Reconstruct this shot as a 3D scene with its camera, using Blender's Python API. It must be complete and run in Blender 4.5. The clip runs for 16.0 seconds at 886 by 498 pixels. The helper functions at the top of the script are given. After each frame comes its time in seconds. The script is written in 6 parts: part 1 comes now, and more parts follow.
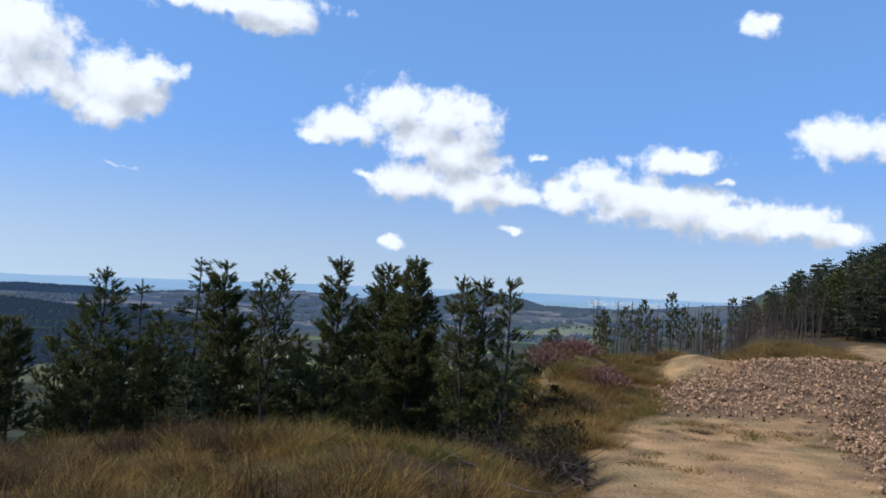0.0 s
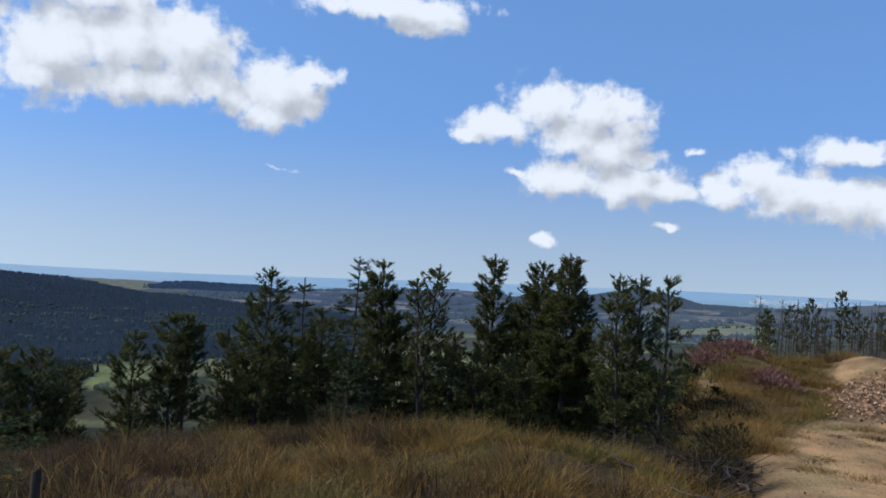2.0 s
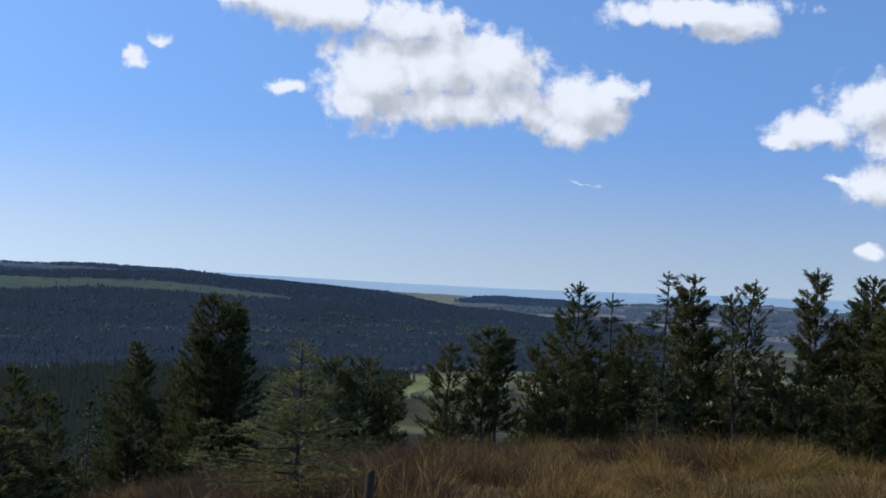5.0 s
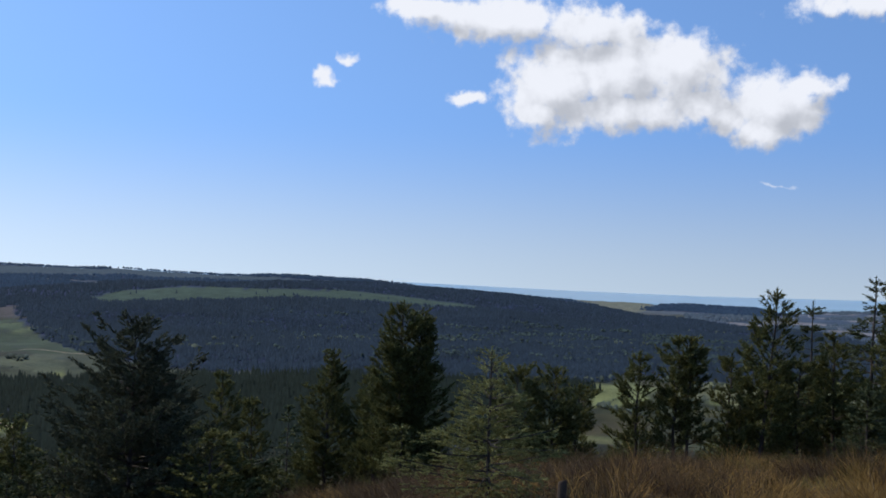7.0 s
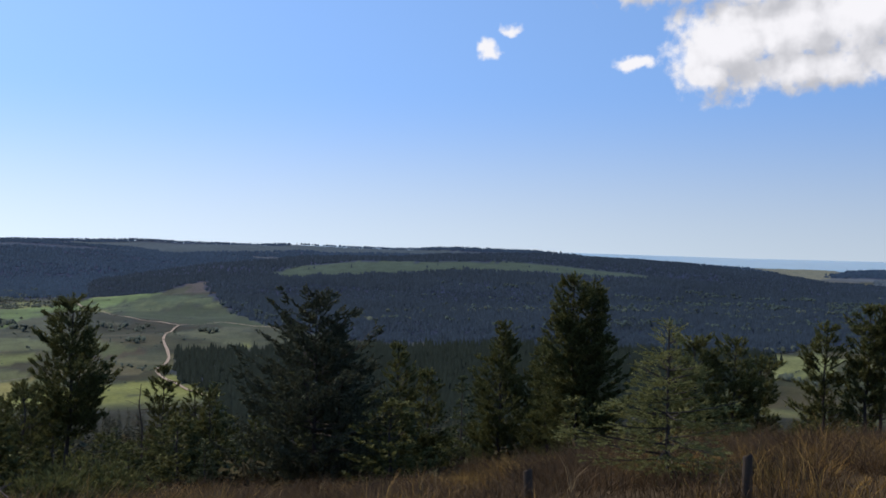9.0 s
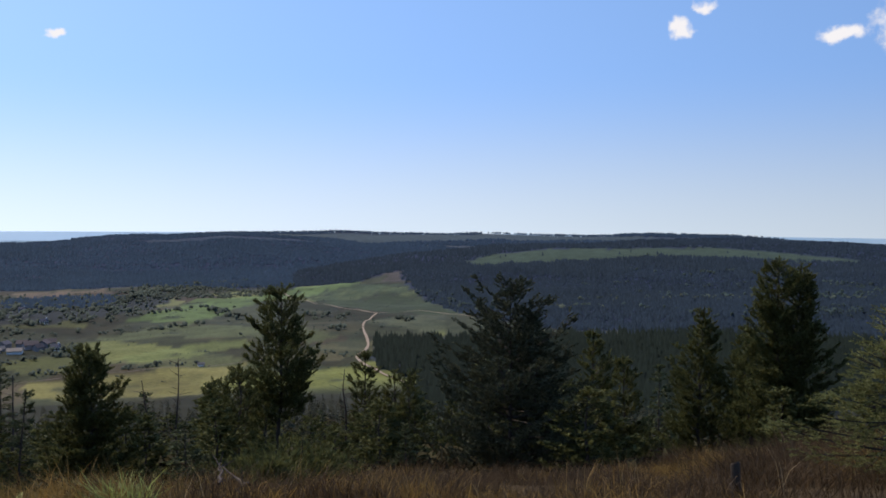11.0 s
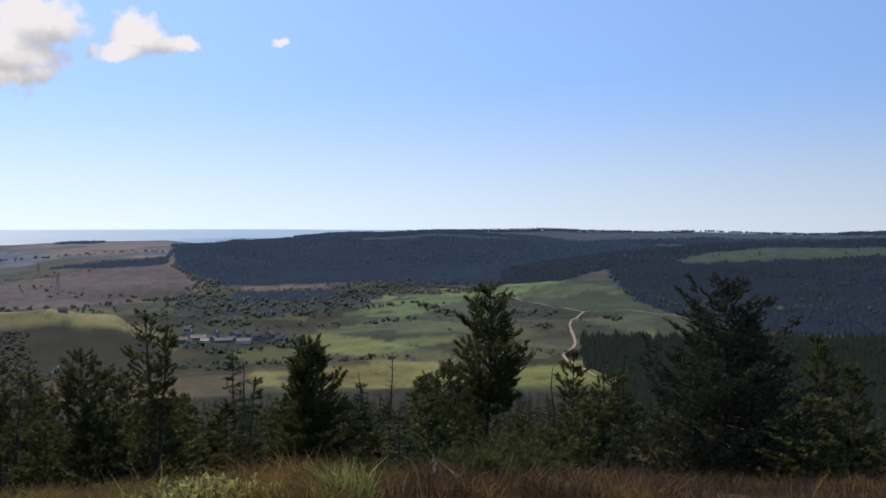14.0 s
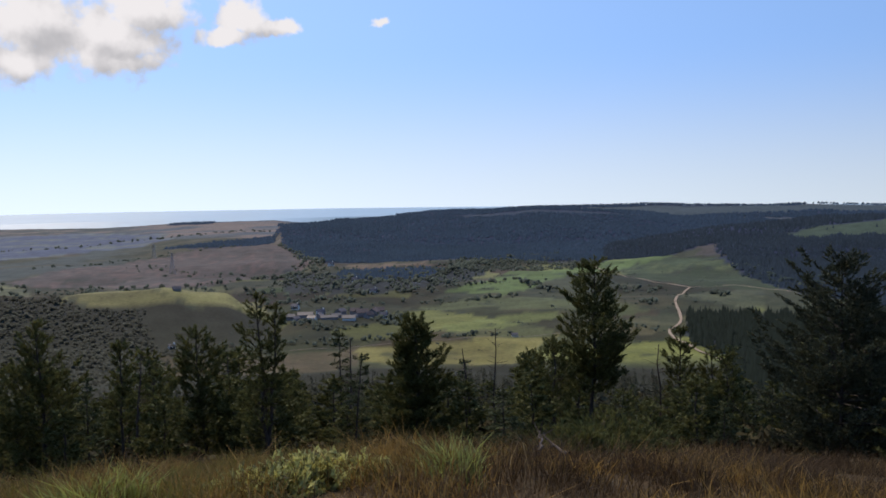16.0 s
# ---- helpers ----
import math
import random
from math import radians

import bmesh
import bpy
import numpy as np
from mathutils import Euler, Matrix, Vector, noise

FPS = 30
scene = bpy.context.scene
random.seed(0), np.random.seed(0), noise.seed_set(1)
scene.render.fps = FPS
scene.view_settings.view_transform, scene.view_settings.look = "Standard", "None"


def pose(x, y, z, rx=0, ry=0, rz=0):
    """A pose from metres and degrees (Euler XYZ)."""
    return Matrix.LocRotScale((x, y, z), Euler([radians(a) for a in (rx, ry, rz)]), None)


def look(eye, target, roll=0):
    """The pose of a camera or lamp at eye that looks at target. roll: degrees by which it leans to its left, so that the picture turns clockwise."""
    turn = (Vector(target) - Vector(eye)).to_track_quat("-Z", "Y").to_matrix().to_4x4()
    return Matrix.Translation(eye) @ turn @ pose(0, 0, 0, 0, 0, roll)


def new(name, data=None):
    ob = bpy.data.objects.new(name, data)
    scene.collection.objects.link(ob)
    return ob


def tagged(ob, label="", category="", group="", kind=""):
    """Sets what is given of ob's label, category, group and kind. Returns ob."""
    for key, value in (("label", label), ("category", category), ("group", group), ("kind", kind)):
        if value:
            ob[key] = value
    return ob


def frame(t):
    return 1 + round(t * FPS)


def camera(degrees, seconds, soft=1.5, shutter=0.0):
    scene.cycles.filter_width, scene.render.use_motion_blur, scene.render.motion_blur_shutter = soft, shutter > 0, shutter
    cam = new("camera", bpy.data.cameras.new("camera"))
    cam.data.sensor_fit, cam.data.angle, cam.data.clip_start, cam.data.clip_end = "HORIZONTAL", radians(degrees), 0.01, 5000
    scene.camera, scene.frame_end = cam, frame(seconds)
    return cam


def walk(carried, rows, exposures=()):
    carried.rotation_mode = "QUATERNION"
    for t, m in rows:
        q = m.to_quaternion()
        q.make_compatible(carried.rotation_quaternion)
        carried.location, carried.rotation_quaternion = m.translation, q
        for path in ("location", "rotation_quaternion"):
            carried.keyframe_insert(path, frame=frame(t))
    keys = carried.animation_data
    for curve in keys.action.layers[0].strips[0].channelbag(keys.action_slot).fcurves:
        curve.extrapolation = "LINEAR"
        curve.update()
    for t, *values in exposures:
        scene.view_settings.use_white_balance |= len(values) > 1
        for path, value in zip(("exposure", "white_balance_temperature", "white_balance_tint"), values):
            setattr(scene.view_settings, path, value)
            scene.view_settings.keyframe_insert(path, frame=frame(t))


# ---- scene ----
# ================= camera: a phone held at arm's length, turned to the left on the spot =================
EYE = 1.65
ARM = 0.3
cam = camera(50.08, 16.0, soft=1.7)
TURNS = [
    (0.0, 0.00, 1.60, -3.44),
    (0.5, 1.76, 1.48, -3.50),
    (1.0, 4.47, 1.37, -3.53),
    (1.5, 7.47, 1.13, -3.20),
    (2.0, 9.16, 0.97, -3.20),
    (2.5, 11.86, 0.72, -3.16),
    (3.0, 14.82, 0.70, -2.79),
    (3.5, 18.03, 0.80, -2.71),
    (4.0, 21.51, 0.94, -2.86),
    (6.5, 35.34, 0.93, -2.47),
    (7.0, 38.42, 0.91, -2.23),
    (7.5, 41.35, 0.04, -1.89),
    (8.0, 43.34, -0.38, -1.75),
    (8.5, 45.98, -0.71, -1.40),
    (9.0, 48.50, -1.08, -0.95),
    (11.5, 62.55, -1.76, 0.26),
    (12.0, 64.75, -1.66, 0.13),
    (12.5, 66.93, -2.01, 0.03),
    (13.0, 68.95, -1.86, 0.06),
    (13.5, 70.82, -1.78, 0.31),
    (14.0, 72.47, -1.93, 0.41),
    (14.5, 73.70, -2.03, 0.58),
    (15.0, 75.54, -2.32, 0.71),
    (15.5, 77.22, -2.93, 1.01),
    (16.0, 78.62, -3.24, 1.36),
]
walk(cam, [(t, pose(-ARM * math.sin(radians(yaw)), ARM * math.cos(radians(yaw)), EYE, 0, 0, yaw) @ pose(0, 0, 0, 90 + pitch) @ pose(0, 0, 0, 0, 0, -lean))
           for t, yaw, pitch, lean in TURNS],
     exposures=[(0.0, 0.2, 6550, 10), (0.5, 0.19, 6550, 10), (1.0, 0.06, 6600, 10), (2.5, 0.0, 6600, 10), (4.0, 0.0, 6650, 11), (7.0, 0.02, 6950, 12), (7.5, 0.1, 7100, 13), (9.0, 0.08, 7350, 14), (12.5, 0.02, 7700, 15), (16.0, -0.05, 7700, 15)])

# ================= world and sun =================
SUN_AZ, SUN_EL = 106.0, 46.0            # degrees to the left of the first view, degrees up
SKY_STRENGTH = 0.137
SKY_TINT = (0.82, 1.06, 1.32)
HAZE = (0.98, 1.27, 1.6)
CLOUD_LIT, CLOUD_SHADE = (5.9, 6.45, 7.4, 1), (3.4, 3.8, 4.5, 1)
world = bpy.data.worlds.new("sky")
scene.world = world
world.use_nodes = True
wn, wl = world.node_tree.nodes, world.node_tree.links
wn.clear()


def wmath(op, a, b=None, c=None, clamp=False):
    n = wn.new("ShaderNodeMath")
    n.operation, n.use_clamp = op, clamp
    for i, val in enumerate((a, b, c)):
        if val is None:
            continue
        if isinstance(val, (int, float)):
            n.inputs[i].default_value = val
        else:
            wl.new(val, n.inputs[i])
    return n.outputs[0]


coord = wn.new("ShaderNodeTexCoord").outputs["Generated"]
sky = wn.new("ShaderNodeTexSky")
sky.sky_type, sky.sun_disc = "NISHITA", False
sky.sun_elevation, sky.sun_rotation = radians(SUN_EL), radians(-SUN_AZ)
sky.altitude, sky.air_density, sky.dust_density, sky.ozone_density = 250.0, 1.0, 0.4, 3.0
lift = wn.new("ShaderNodeVectorMath")
lift.operation = "MULTIPLY_ADD"          # the clear air of a hilltop: the view meets the sky above the thick layer at the horizon
lift.inputs[1].default_value, lift.inputs[2].default_value = (1, 1, 0.45), (0, 0, 0.24)
wl.new(coord, lift.inputs[0])
wl.new(lift.outputs[0], sky.inputs[0])
# clouds: heaps of puffs, each (azimuth, elevation, half-width, half-height, strength), in degrees
CLOUD_MID = [(1.4, 7.9, 2.9, 1.3, 1), (3.2, 9.9, 2.6, 1.7, 1), (0.3, 9.6, 3.1, 1.6, 1), (6.4, 8.6, 2.6, 1.1, 1), (8.0, 7.9, 1.2, 0.6, 1), (-1.4, 8.2, 1.7, 1.5, 1), (-0.2, 7.3, 2.4, 1.4, 1), (-2.3, 6.9, 1.7, 1.0, 1), (1.8, 5.6, 2.9, 1.3, 1), (-2.0, 5.3, 3.4, 1.3, 1), (5.2, 5.8, 1.0, 0.4, 0.6), (-3.9, 5.1, 2.0, 0.8, 1)]
CLOUD_RIGHT = [(-7.2, 5.1, 1.6, 1.1, 1), (-9.1, 5.9, 2.1, 1.4, 1), (-10.8, 5.1, 3.4, 1.5, 1), (-13.8, 4.7, 3.8, 1.4, 1), (-17.0, 4.1, 3.8, 1.2, 1), (-20.1, 4.2, 2.6, 1.1, 1), (-22.5, 3.6, 2.0, 0.8, 1)]
CLOUD_SMALL = [(-13.5, 7.5, 2.7, 0.8, 1), (-16.6, 6.2, 1.0, 0.4, 0.75), (-18.0, 15.3, 1.9, 1.0, 0.65), (-22.7, 8.8, 2.7, 1.4, 1), (-24.8, 8.8, 2.0, 1.3, 1), (-5.3, 7.5, 1.0, 0.4, 0.65), (-4.2, 3.0, 1.0, 0.4, 0.75), (3.2, 1.8, 1.0, 0.6, 0.75), (19.0, 5.1, 2.7, 0.3, 0.3)]
CLOUD_TOP = [(13.2, 15.1, 5.5, 0.9, 1), (11.1, 14.6, 2.9, 1.1, 1)] + [(37.4, 10.0, 1.4, 0.6, 0.8), (44.8, 11.9, 1.1, 0.5, 0.6), (45.8, 10.8, 0.7, 1.0, 0.62)]
CLOUD_BIG = [(31.8, 10.9, 3.6, 2.9, 1), (28.4, 11.6, 4.3, 2.7, 1), (24.8, 11.8, 3.2, 2.3, 1), (28.4, 9.5, 5.5, 1.4, 1), (23.4, 9.7, 2.2, 1.2, 1), (33.1, 9.2, 1.9, 1.0, 1), (35.4, 14.7, 5.5, 1.4, 1), (30.2, 14.2, 3.9, 1.3, 1), (39.5, 15.1, 3.2, 0.8, 1)]
CLOUD_SIDE = [(19.5, 9.7, 3.0, 2.0, 1), (20.0, 8.4, 1.9, 1.3, 1), (17.7, 10.8, 1.9, 0.8, 1), (22.1, 8.9, 1.9, 0.9, 1)]
CLOUD_LEFT = [(101.4, 9.9, 3.9, 2.6, 1), (97.9, 9.2, 3.9, 2.2, 1), (95.7, 10.8, 3.2, 1.7, 1), (102.4, 7.8, 2.4, 1.0, 1), (96.8, 8.0, 2.7, 0.8, 1), (106.1, 9.1, 5.5, 2.6, 1), (109.0, 8.4, 4.1, 1.7, 1), (90.2, 10.4, 1.8, 1.3, 1), (91.1, 9.4, 1.9, 0.6, 1), (88.1, 10.0, 1.4, 0.5, 1), (82.2, 10.2, 0.8, 0.4, 0.65)]
CLOUDS = CLOUD_MID + CLOUD_RIGHT + CLOUD_SMALL + CLOUD_TOP + CLOUD_BIG + CLOUD_SIDE + CLOUD_LEFT

field = bpy.data.node_groups.new("cloud_field", "ShaderNodeTree")
field.interface.new_socket("Place", in_out="INPUT", socket_type="NodeSocketVector")
field.interface.new_socket("Depth", in_out="OUTPUT", socket_type="NodeSocketFloat")
field.interface.new_socket("Form", in_out="OUTPUT", socket_type="NodeSocketFloat")
fn, fl = field.nodes, field.links
fin, fout = fn.new("NodeGroupInput"), fn.new("NodeGroupOutput")


def fnoise(scale, detail, rough):
    t = fn.new("ShaderNodeTexNoise")
    t.noise_dimensions = "2D"
    t.inputs["Scale"].default_value, t.inputs["Detail"].default_value, t.inputs["Roughness"].default_value = scale, detail, rough
    fl.new(fin.outputs[0], t.inputs["Vector"])
    return t


def fvec(op, a, b=None, c=None):
    n = fn.new("ShaderNodeVectorMath")
    n.operation = op
    for i, val in enumerate((a, b, c)):
        if val is None:
            continue
        if isinstance(val, tuple):
            n.inputs[i].default_value = val
        else:
            fl.new(val, n.inputs[i])
    return n


def fmath(op, a, b):
    n = fn.new("ShaderNodeMath")
    n.operation = op
    for i, val in enumerate((a, b)):
        if isinstance(val, (int, float)):
            n.inputs[i].default_value = val
        else:
            fl.new(val, n.inputs[i])
    return n.outputs[0]


warp = fvec("MULTIPLY_ADD", fnoise(0.55, 3, 0.55).outputs["Color"], (1.5, 1.0, 0), (-0.75, -0.5, 0))
place = fvec("ADD", fin.outputs[0], warp.outputs[0]).outputs[0]
best = None
for caz, cel, cw, ch, strength in CLOUDS:
    off = fvec("MULTIPLY_ADD", place, (1 / cw, 1 / ch, 0), (-caz / cw, -cel / ch, 0))
    size = fvec("LENGTH", off.outputs[0]).outputs["Value"]
    val = fmath("SUBTRACT", strength, size)
    best = val if best is None else fmath("MAXIMUM", best, val)
best = fmath("MAXIMUM", best, -1.2)
grain = fmath("ADD", fmath("MULTIPLY", fnoise(0.85, 6, 0.57).outputs["Fac"], 1.2), fmath("MULTIPLY", fnoise(0.35, 2, 0.5).outputs["Fac"], 0.5))
fl.new(fmath("ADD", best, fmath("SUBTRACT", grain, 0.8)), fout.inputs[0])
fl.new(fmath("ADD", best, fmath("MULTIPLY", fnoise(0.6, 3, 0.5).outputs["Fac"], 1.3)), fout.inputs[1])

sep = wn.new("ShaderNodeSeparateXYZ")
wl.new(coord, sep.inputs[0])
az_deg = wmath("MULTIPLY", wmath("ARCTAN2", wmath("MULTIPLY", sep.outputs[0], -1.0), sep.outputs[1]), 57.29578)
el_deg = wmath("MULTIPLY", wmath("ARCSINE", sep.outputs[2]), 57.29578)
here = wn.new("ShaderNodeCombineXYZ")
wl.new(az_deg, here.inputs[0])
wl.new(el_deg, here.inputs[1])
sunward = wn.new("ShaderNodeVectorMath")
sunward.operation = "ADD"
sunward.inputs[1].default_value = (0.9, 1.2, 0)
wl.new(here.outputs[0], sunward.inputs[0])
depths, forms = [], []
for at in (here, sunward):
    g = wn.new("ShaderNodeGroup")
    g.node_tree = field
    wl.new(at.outputs[0], g.inputs[0])
    depths.append(g.outputs[0])
    forms.append(g.outputs[1])
thick = wn.new("ShaderNodeMapRange")
thick.interpolation_type = "SMOOTHSTEP"
wl.new(depths[0], thick.inputs[0])
thick.inputs[1].default_value, thick.inputs[2].default_value = -0.14, 0.46
lit = wn.new("ShaderNodeMapRange")
slope = wmath("MULTIPLY_ADD", wmath("SUBTRACT", depths[0], depths[1]), 0.22, wmath("MULTIPLY", wmath("SUBTRACT", forms[0], forms[1]), 0.78))
lit.interpolation_type = "SMOOTHSTEP"
core = wn.new("ShaderNodeMapRange")             # the thick heart of a cloud is greyer
wl.new(depths[0], core.inputs[0])
core.inputs[1].default_value, core.inputs[2].default_value, core.inputs[4].default_value = 0.45, 1.25, 0.22
wl.new(wmath("SUBTRACT", slope, core.outputs[0]), lit.inputs[0])
lit.inputs[1].default_value, lit.inputs[2].default_value = -0.75, 0.5
puff = wn.new("ShaderNodeMix")
puff.data_type = "RGBA"
puff.inputs[6].default_value, puff.inputs[7].default_value = CLOUD_SHADE, CLOUD_LIT
wl.new(lit.outputs[0], puff.inputs[0])

tint = wn.new("ShaderNodeVectorMath")
tint.operation = "MULTIPLY"
tint.inputs[1].default_value = SKY_TINT
wl.new(sky.outputs[0], tint.inputs[0])
haze = wn.new("ShaderNodeMapRange")            # a greyer veil of thick air towards the horizon
haze.interpolation_type = "SMOOTHSTEP"
wl.new(el_deg, haze.inputs[0])
haze.inputs[1].default_value, haze.inputs[2].default_value = -2.0, 9.0
haze.inputs[3].default_value, haze.inputs[4].default_value = 0.95, 0.0
green = wn.new("ShaderNodeSeparateXYZ")
wl.new(tint.outputs[0], green.inputs[0])
veil = wn.new("ShaderNodeVectorMath")
veil.operation = "SCALE"
veil.inputs[0].default_value = HAZE
wl.new(green.outputs[1], veil.inputs["Scale"])
pale = wn.new("ShaderNodeMix")
pale.data_type = "RGBA"
wl.new(haze.outputs[0], pale.inputs[0])
wl.new(tint.outputs[0], pale.inputs[6])
wl.new(veil.outputs[0], pale.inputs[7])
over = wn.new("ShaderNodeMix")
over.data_type = "RGBA"
wl.new(thick.outputs[0], over.inputs[0])
wl.new(pale.outputs[2], over.inputs[6])
wl.new(puff.outputs[2], over.inputs[7])
back = wn.new("ShaderNodeBackground")
back.inputs[1].default_value = SKY_STRENGTH
wl.new(over.outputs[2], back.inputs[0])
wout = wn.new("ShaderNodeOutputWorld")
wl.new(back.outputs[0], wout.inputs[0])

sun = new("sun", bpy.data.lights.new("sun", "SUN"))
sun.data.energy, sun.data.angle, sun.data.color = 3.2, radians(0.53), (1.0, 0.95, 0.87)
sun.matrix_world = look((-math.sin(radians(SUN_AZ)) * 50, math.cos(radians(SUN_AZ)) * 50, 50 * math.tan(radians(SUN_EL))), (0, 0, 0))

# ================= materials =================
def material(name, colour, rough=0.85, scale=4.0, spread=0.35, fine=30.0, bump=0.0, metal=0.0, attribute="", random_by="", specular=0.3, translucent=0.0):
    """A surface with two scales of variation; colour may come from a land-cover attribute on the mesh."""
    m = bpy.data.materials.new(name)
    m.use_nodes = True
    n, l = m.node_tree.nodes, m.node_tree.links
    b = n["Principled BSDF"]
    b.inputs["Roughness"].default_value, b.inputs["Metallic"].default_value = rough, metal
    b.inputs["Specular IOR Level"].default_value = specular
    tc = n.new("ShaderNodeTexCoord")

    def noise_of(s, detail):
        t = n.new("ShaderNodeTexNoise")
        t.inputs["Scale"].default_value, t.inputs["Detail"].default_value = s, detail
        l.new(tc.outputs["Object"], t.inputs["Vector"])
        return t.outputs["Fac"]

    big, small = noise_of(scale, 4), noise_of(fine, 3)
    mix = n.new("ShaderNodeMath")
    mix.operation = "ADD"
    l.new(big, mix.inputs[0])
    l.new(small, mix.inputs[1])
    total = mix.outputs[0]
    if random_by:
        src = n.new("ShaderNodeObjectInfo").outputs["Random"] if random_by == "object" else n.new("ShaderNodeNewGeometry").outputs["Random Per Island"]
        add = n.new("ShaderNodeMath")
        add.operation = "MULTIPLY_ADD"
        l.new(src, add.inputs[0])
        add.inputs[1].default_value, add.inputs[2].default_value = 0.9, -0.45
        add2 = n.new("ShaderNodeMath")
        add2.operation = "ADD"
        l.new(total, add2.inputs[0])
        l.new(add.outputs[0], add2.inputs[1])
        total = add2.outputs[0]
    rng = n.new("ShaderNodeMapRange")
    l.new(total, rng.inputs[0])
    rng.inputs[1].default_value, rng.inputs[2].default_value = 0.5, 1.5
    rng.inputs[3].default_value, rng.inputs[4].default_value = 1 - spread, 1 + spread
    times = n.new("ShaderNodeVectorMath")
    times.operation = "SCALE"
    if attribute:
        at = n.new("ShaderNodeAttribute")
        at.attribute_name = attribute
        l.new(at.outputs["Color"], times.inputs[0])
    else:
        times.inputs[0].default_value = colour
    l.new(rng.outputs[0], times.inputs["Scale"])
    l.new(times.outputs[0], b.inputs["Base Color"])
    if bump:
        bp = n.new("ShaderNodeBump")
        bp.inputs["Strength"].default_value, bp.inputs["Distance"].default_value = 0.8, bump
        l.new(small, bp.inputs["Height"])
        l.new(bp.outputs[0], b.inputs["Normal"])
    if translucent:
        tr = n.new("ShaderNodeBsdfTranslucent")
        l.new(times.outputs[0], tr.inputs[0])
        ms = n.new("ShaderNodeMixShader")
        ms.inputs[0].default_value = translucent
        l.new(b.outputs[0], ms.inputs[1])
        l.new(tr.outputs[0], ms.inputs[2])
        l.new(ms.outputs[0], n["Material Output"].inputs[0])
    return m


M_LAND = material("land", (1, 1, 1), 0.95, 0.05, 0.45, 0.45, 0.0, attribute="cover", specular=0.1)
M_NEAR = material("near_ground", (1, 1, 1), 0.95, 1.2, 0.75, 20.0, 0.06, attribute="cover", specular=0.1)
M_SEA = material("sea", (0.26, 0.39, 0.44), 0.35, 0.002, 0.12, 0.02, specular=0.5)
M_TRACK = material("pale_track_gravel", (0.34, 0.26, 0.185), 0.95, 0.05, 0.2, 1.0)
M_BARK = material("pine_bark", (0.055, 0.043, 0.034), 0.9, 6.0, 0.4, 40.0, 0.01)
M_DEAD = material("dead_wood", (0.075, 0.055, 0.044), 0.9, 6.0, 0.4, 40.0, 0.01)
M_PINE = material("pine_needles", (0.105, 0.108, 0.038), 0.7, 1.2, 0.45, 9.0, random_by="island", translucent=0.3, specular=0.08)
M_SPRUCE = material("spruce_needles", (0.078, 0.09, 0.042), 0.7, 1.2, 0.45, 9.0, random_by="island", translucent=0.25, specular=0.08)
M_FOREST = material("dark_spruce_needles", (0.08, 0.086, 0.05), 0.7, 1.2, 0.45, 9.0, random_by="island", translucent=0.15, specular=0.06)
M_YOUNG = material("young_spruce_needles", (0.2, 0.2, 0.07), 0.6, 1.2, 0.45, 9.0, random_by="island", translucent=0.25, specular=0.1)
# far stands: distance haze is put into the base colour as extra blue
M_FAR_CONIFER_HAZED = material("far_conifers_hazed", (0.023, 0.038, 0.057), 0.9, 0.007, 0.25, 0.2, random_by="island", specular=0.03)
M_RIDGE_HAZED = material("ridge_conifers_hazed", (0.028, 0.052, 0.086), 0.9, 0.007, 0.2, 0.2, random_by="island", specular=0.03)
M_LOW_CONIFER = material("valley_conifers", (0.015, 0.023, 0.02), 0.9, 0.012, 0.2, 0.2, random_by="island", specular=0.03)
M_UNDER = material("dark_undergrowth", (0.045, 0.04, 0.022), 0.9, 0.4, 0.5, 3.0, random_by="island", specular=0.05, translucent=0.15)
M_MID_CONIFER = material("slope_conifers", (0.04, 0.042, 0.024), 0.9, 0.05, 0.4, 0.6, random_by="island", specular=0.1)
# paler and bluer, haze over the western hills painted into the needles
M_WEST_HAZED = material("western_conifers_hazed", (0.06, 0.085, 0.105), 0.85, 0.012, 0.2, 0.2, random_by="island", specular=0.1)
M_PALE_BROAD = material("pale_broadleaves", (0.036, 0.056, 0.052), 0.9, 0.02, 0.4, 0.3, random_by="island", specular=0.1)
M_FAR_BROAD = material("far_broadleaves", (0.058, 0.074, 0.056), 0.9, 0.02, 0.4, 0.3, random_by="island", specular=0.1)
M_SCRUB = material("grey_green_scrub", (0.046, 0.05, 0.036), 0.9, 0.02, 0.4, 0.3, random_by="island", specular=0.1)
M_STRAW = material("straw_grass", (0.235, 0.142, 0.042), 0.8, 0.9, 0.7, 5.0, random_by="island", specular=0.15, translucent=0.35)
M_RUST = material("rust_brown_grass", (0.085, 0.053, 0.027), 0.8, 0.9, 0.65, 5.0, random_by="island", specular=0.15, translucent=0.3)
M_GREEN = material("green_grass", (0.15, 0.128, 0.034), 0.8, 0.6, 0.45, 5.0, random_by="island", specular=0.15, translucent=0.35)
M_RUSH = material("rush_stems", (0.34, 0.37, 0.1), 0.7, 2.0, 0.4, 9.0, random_by="island", translucent=0.3)
M_HEATHER = material("heather_bloom", (0.25, 0.128, 0.1), 0.9, 1.0, 0.5, 8.0, random_by="island", translucent=0.2)
M_LEAF = material("pale_leaves", (0.42, 0.4, 0.14), 0.6, 2.0, 0.75, 12.0, random_by="island", translucent=0.3)
M_STONE = material("rubble_stone", (0.34, 0.205, 0.112), 0.9, 2.0, 0.85, 25.0, 0.01, random_by="object")
M_STONES = material("rubble_stones", (0.34, 0.205, 0.112), 0.9, 2.0, 0.85, 25.0, 0.01, random_by="island")
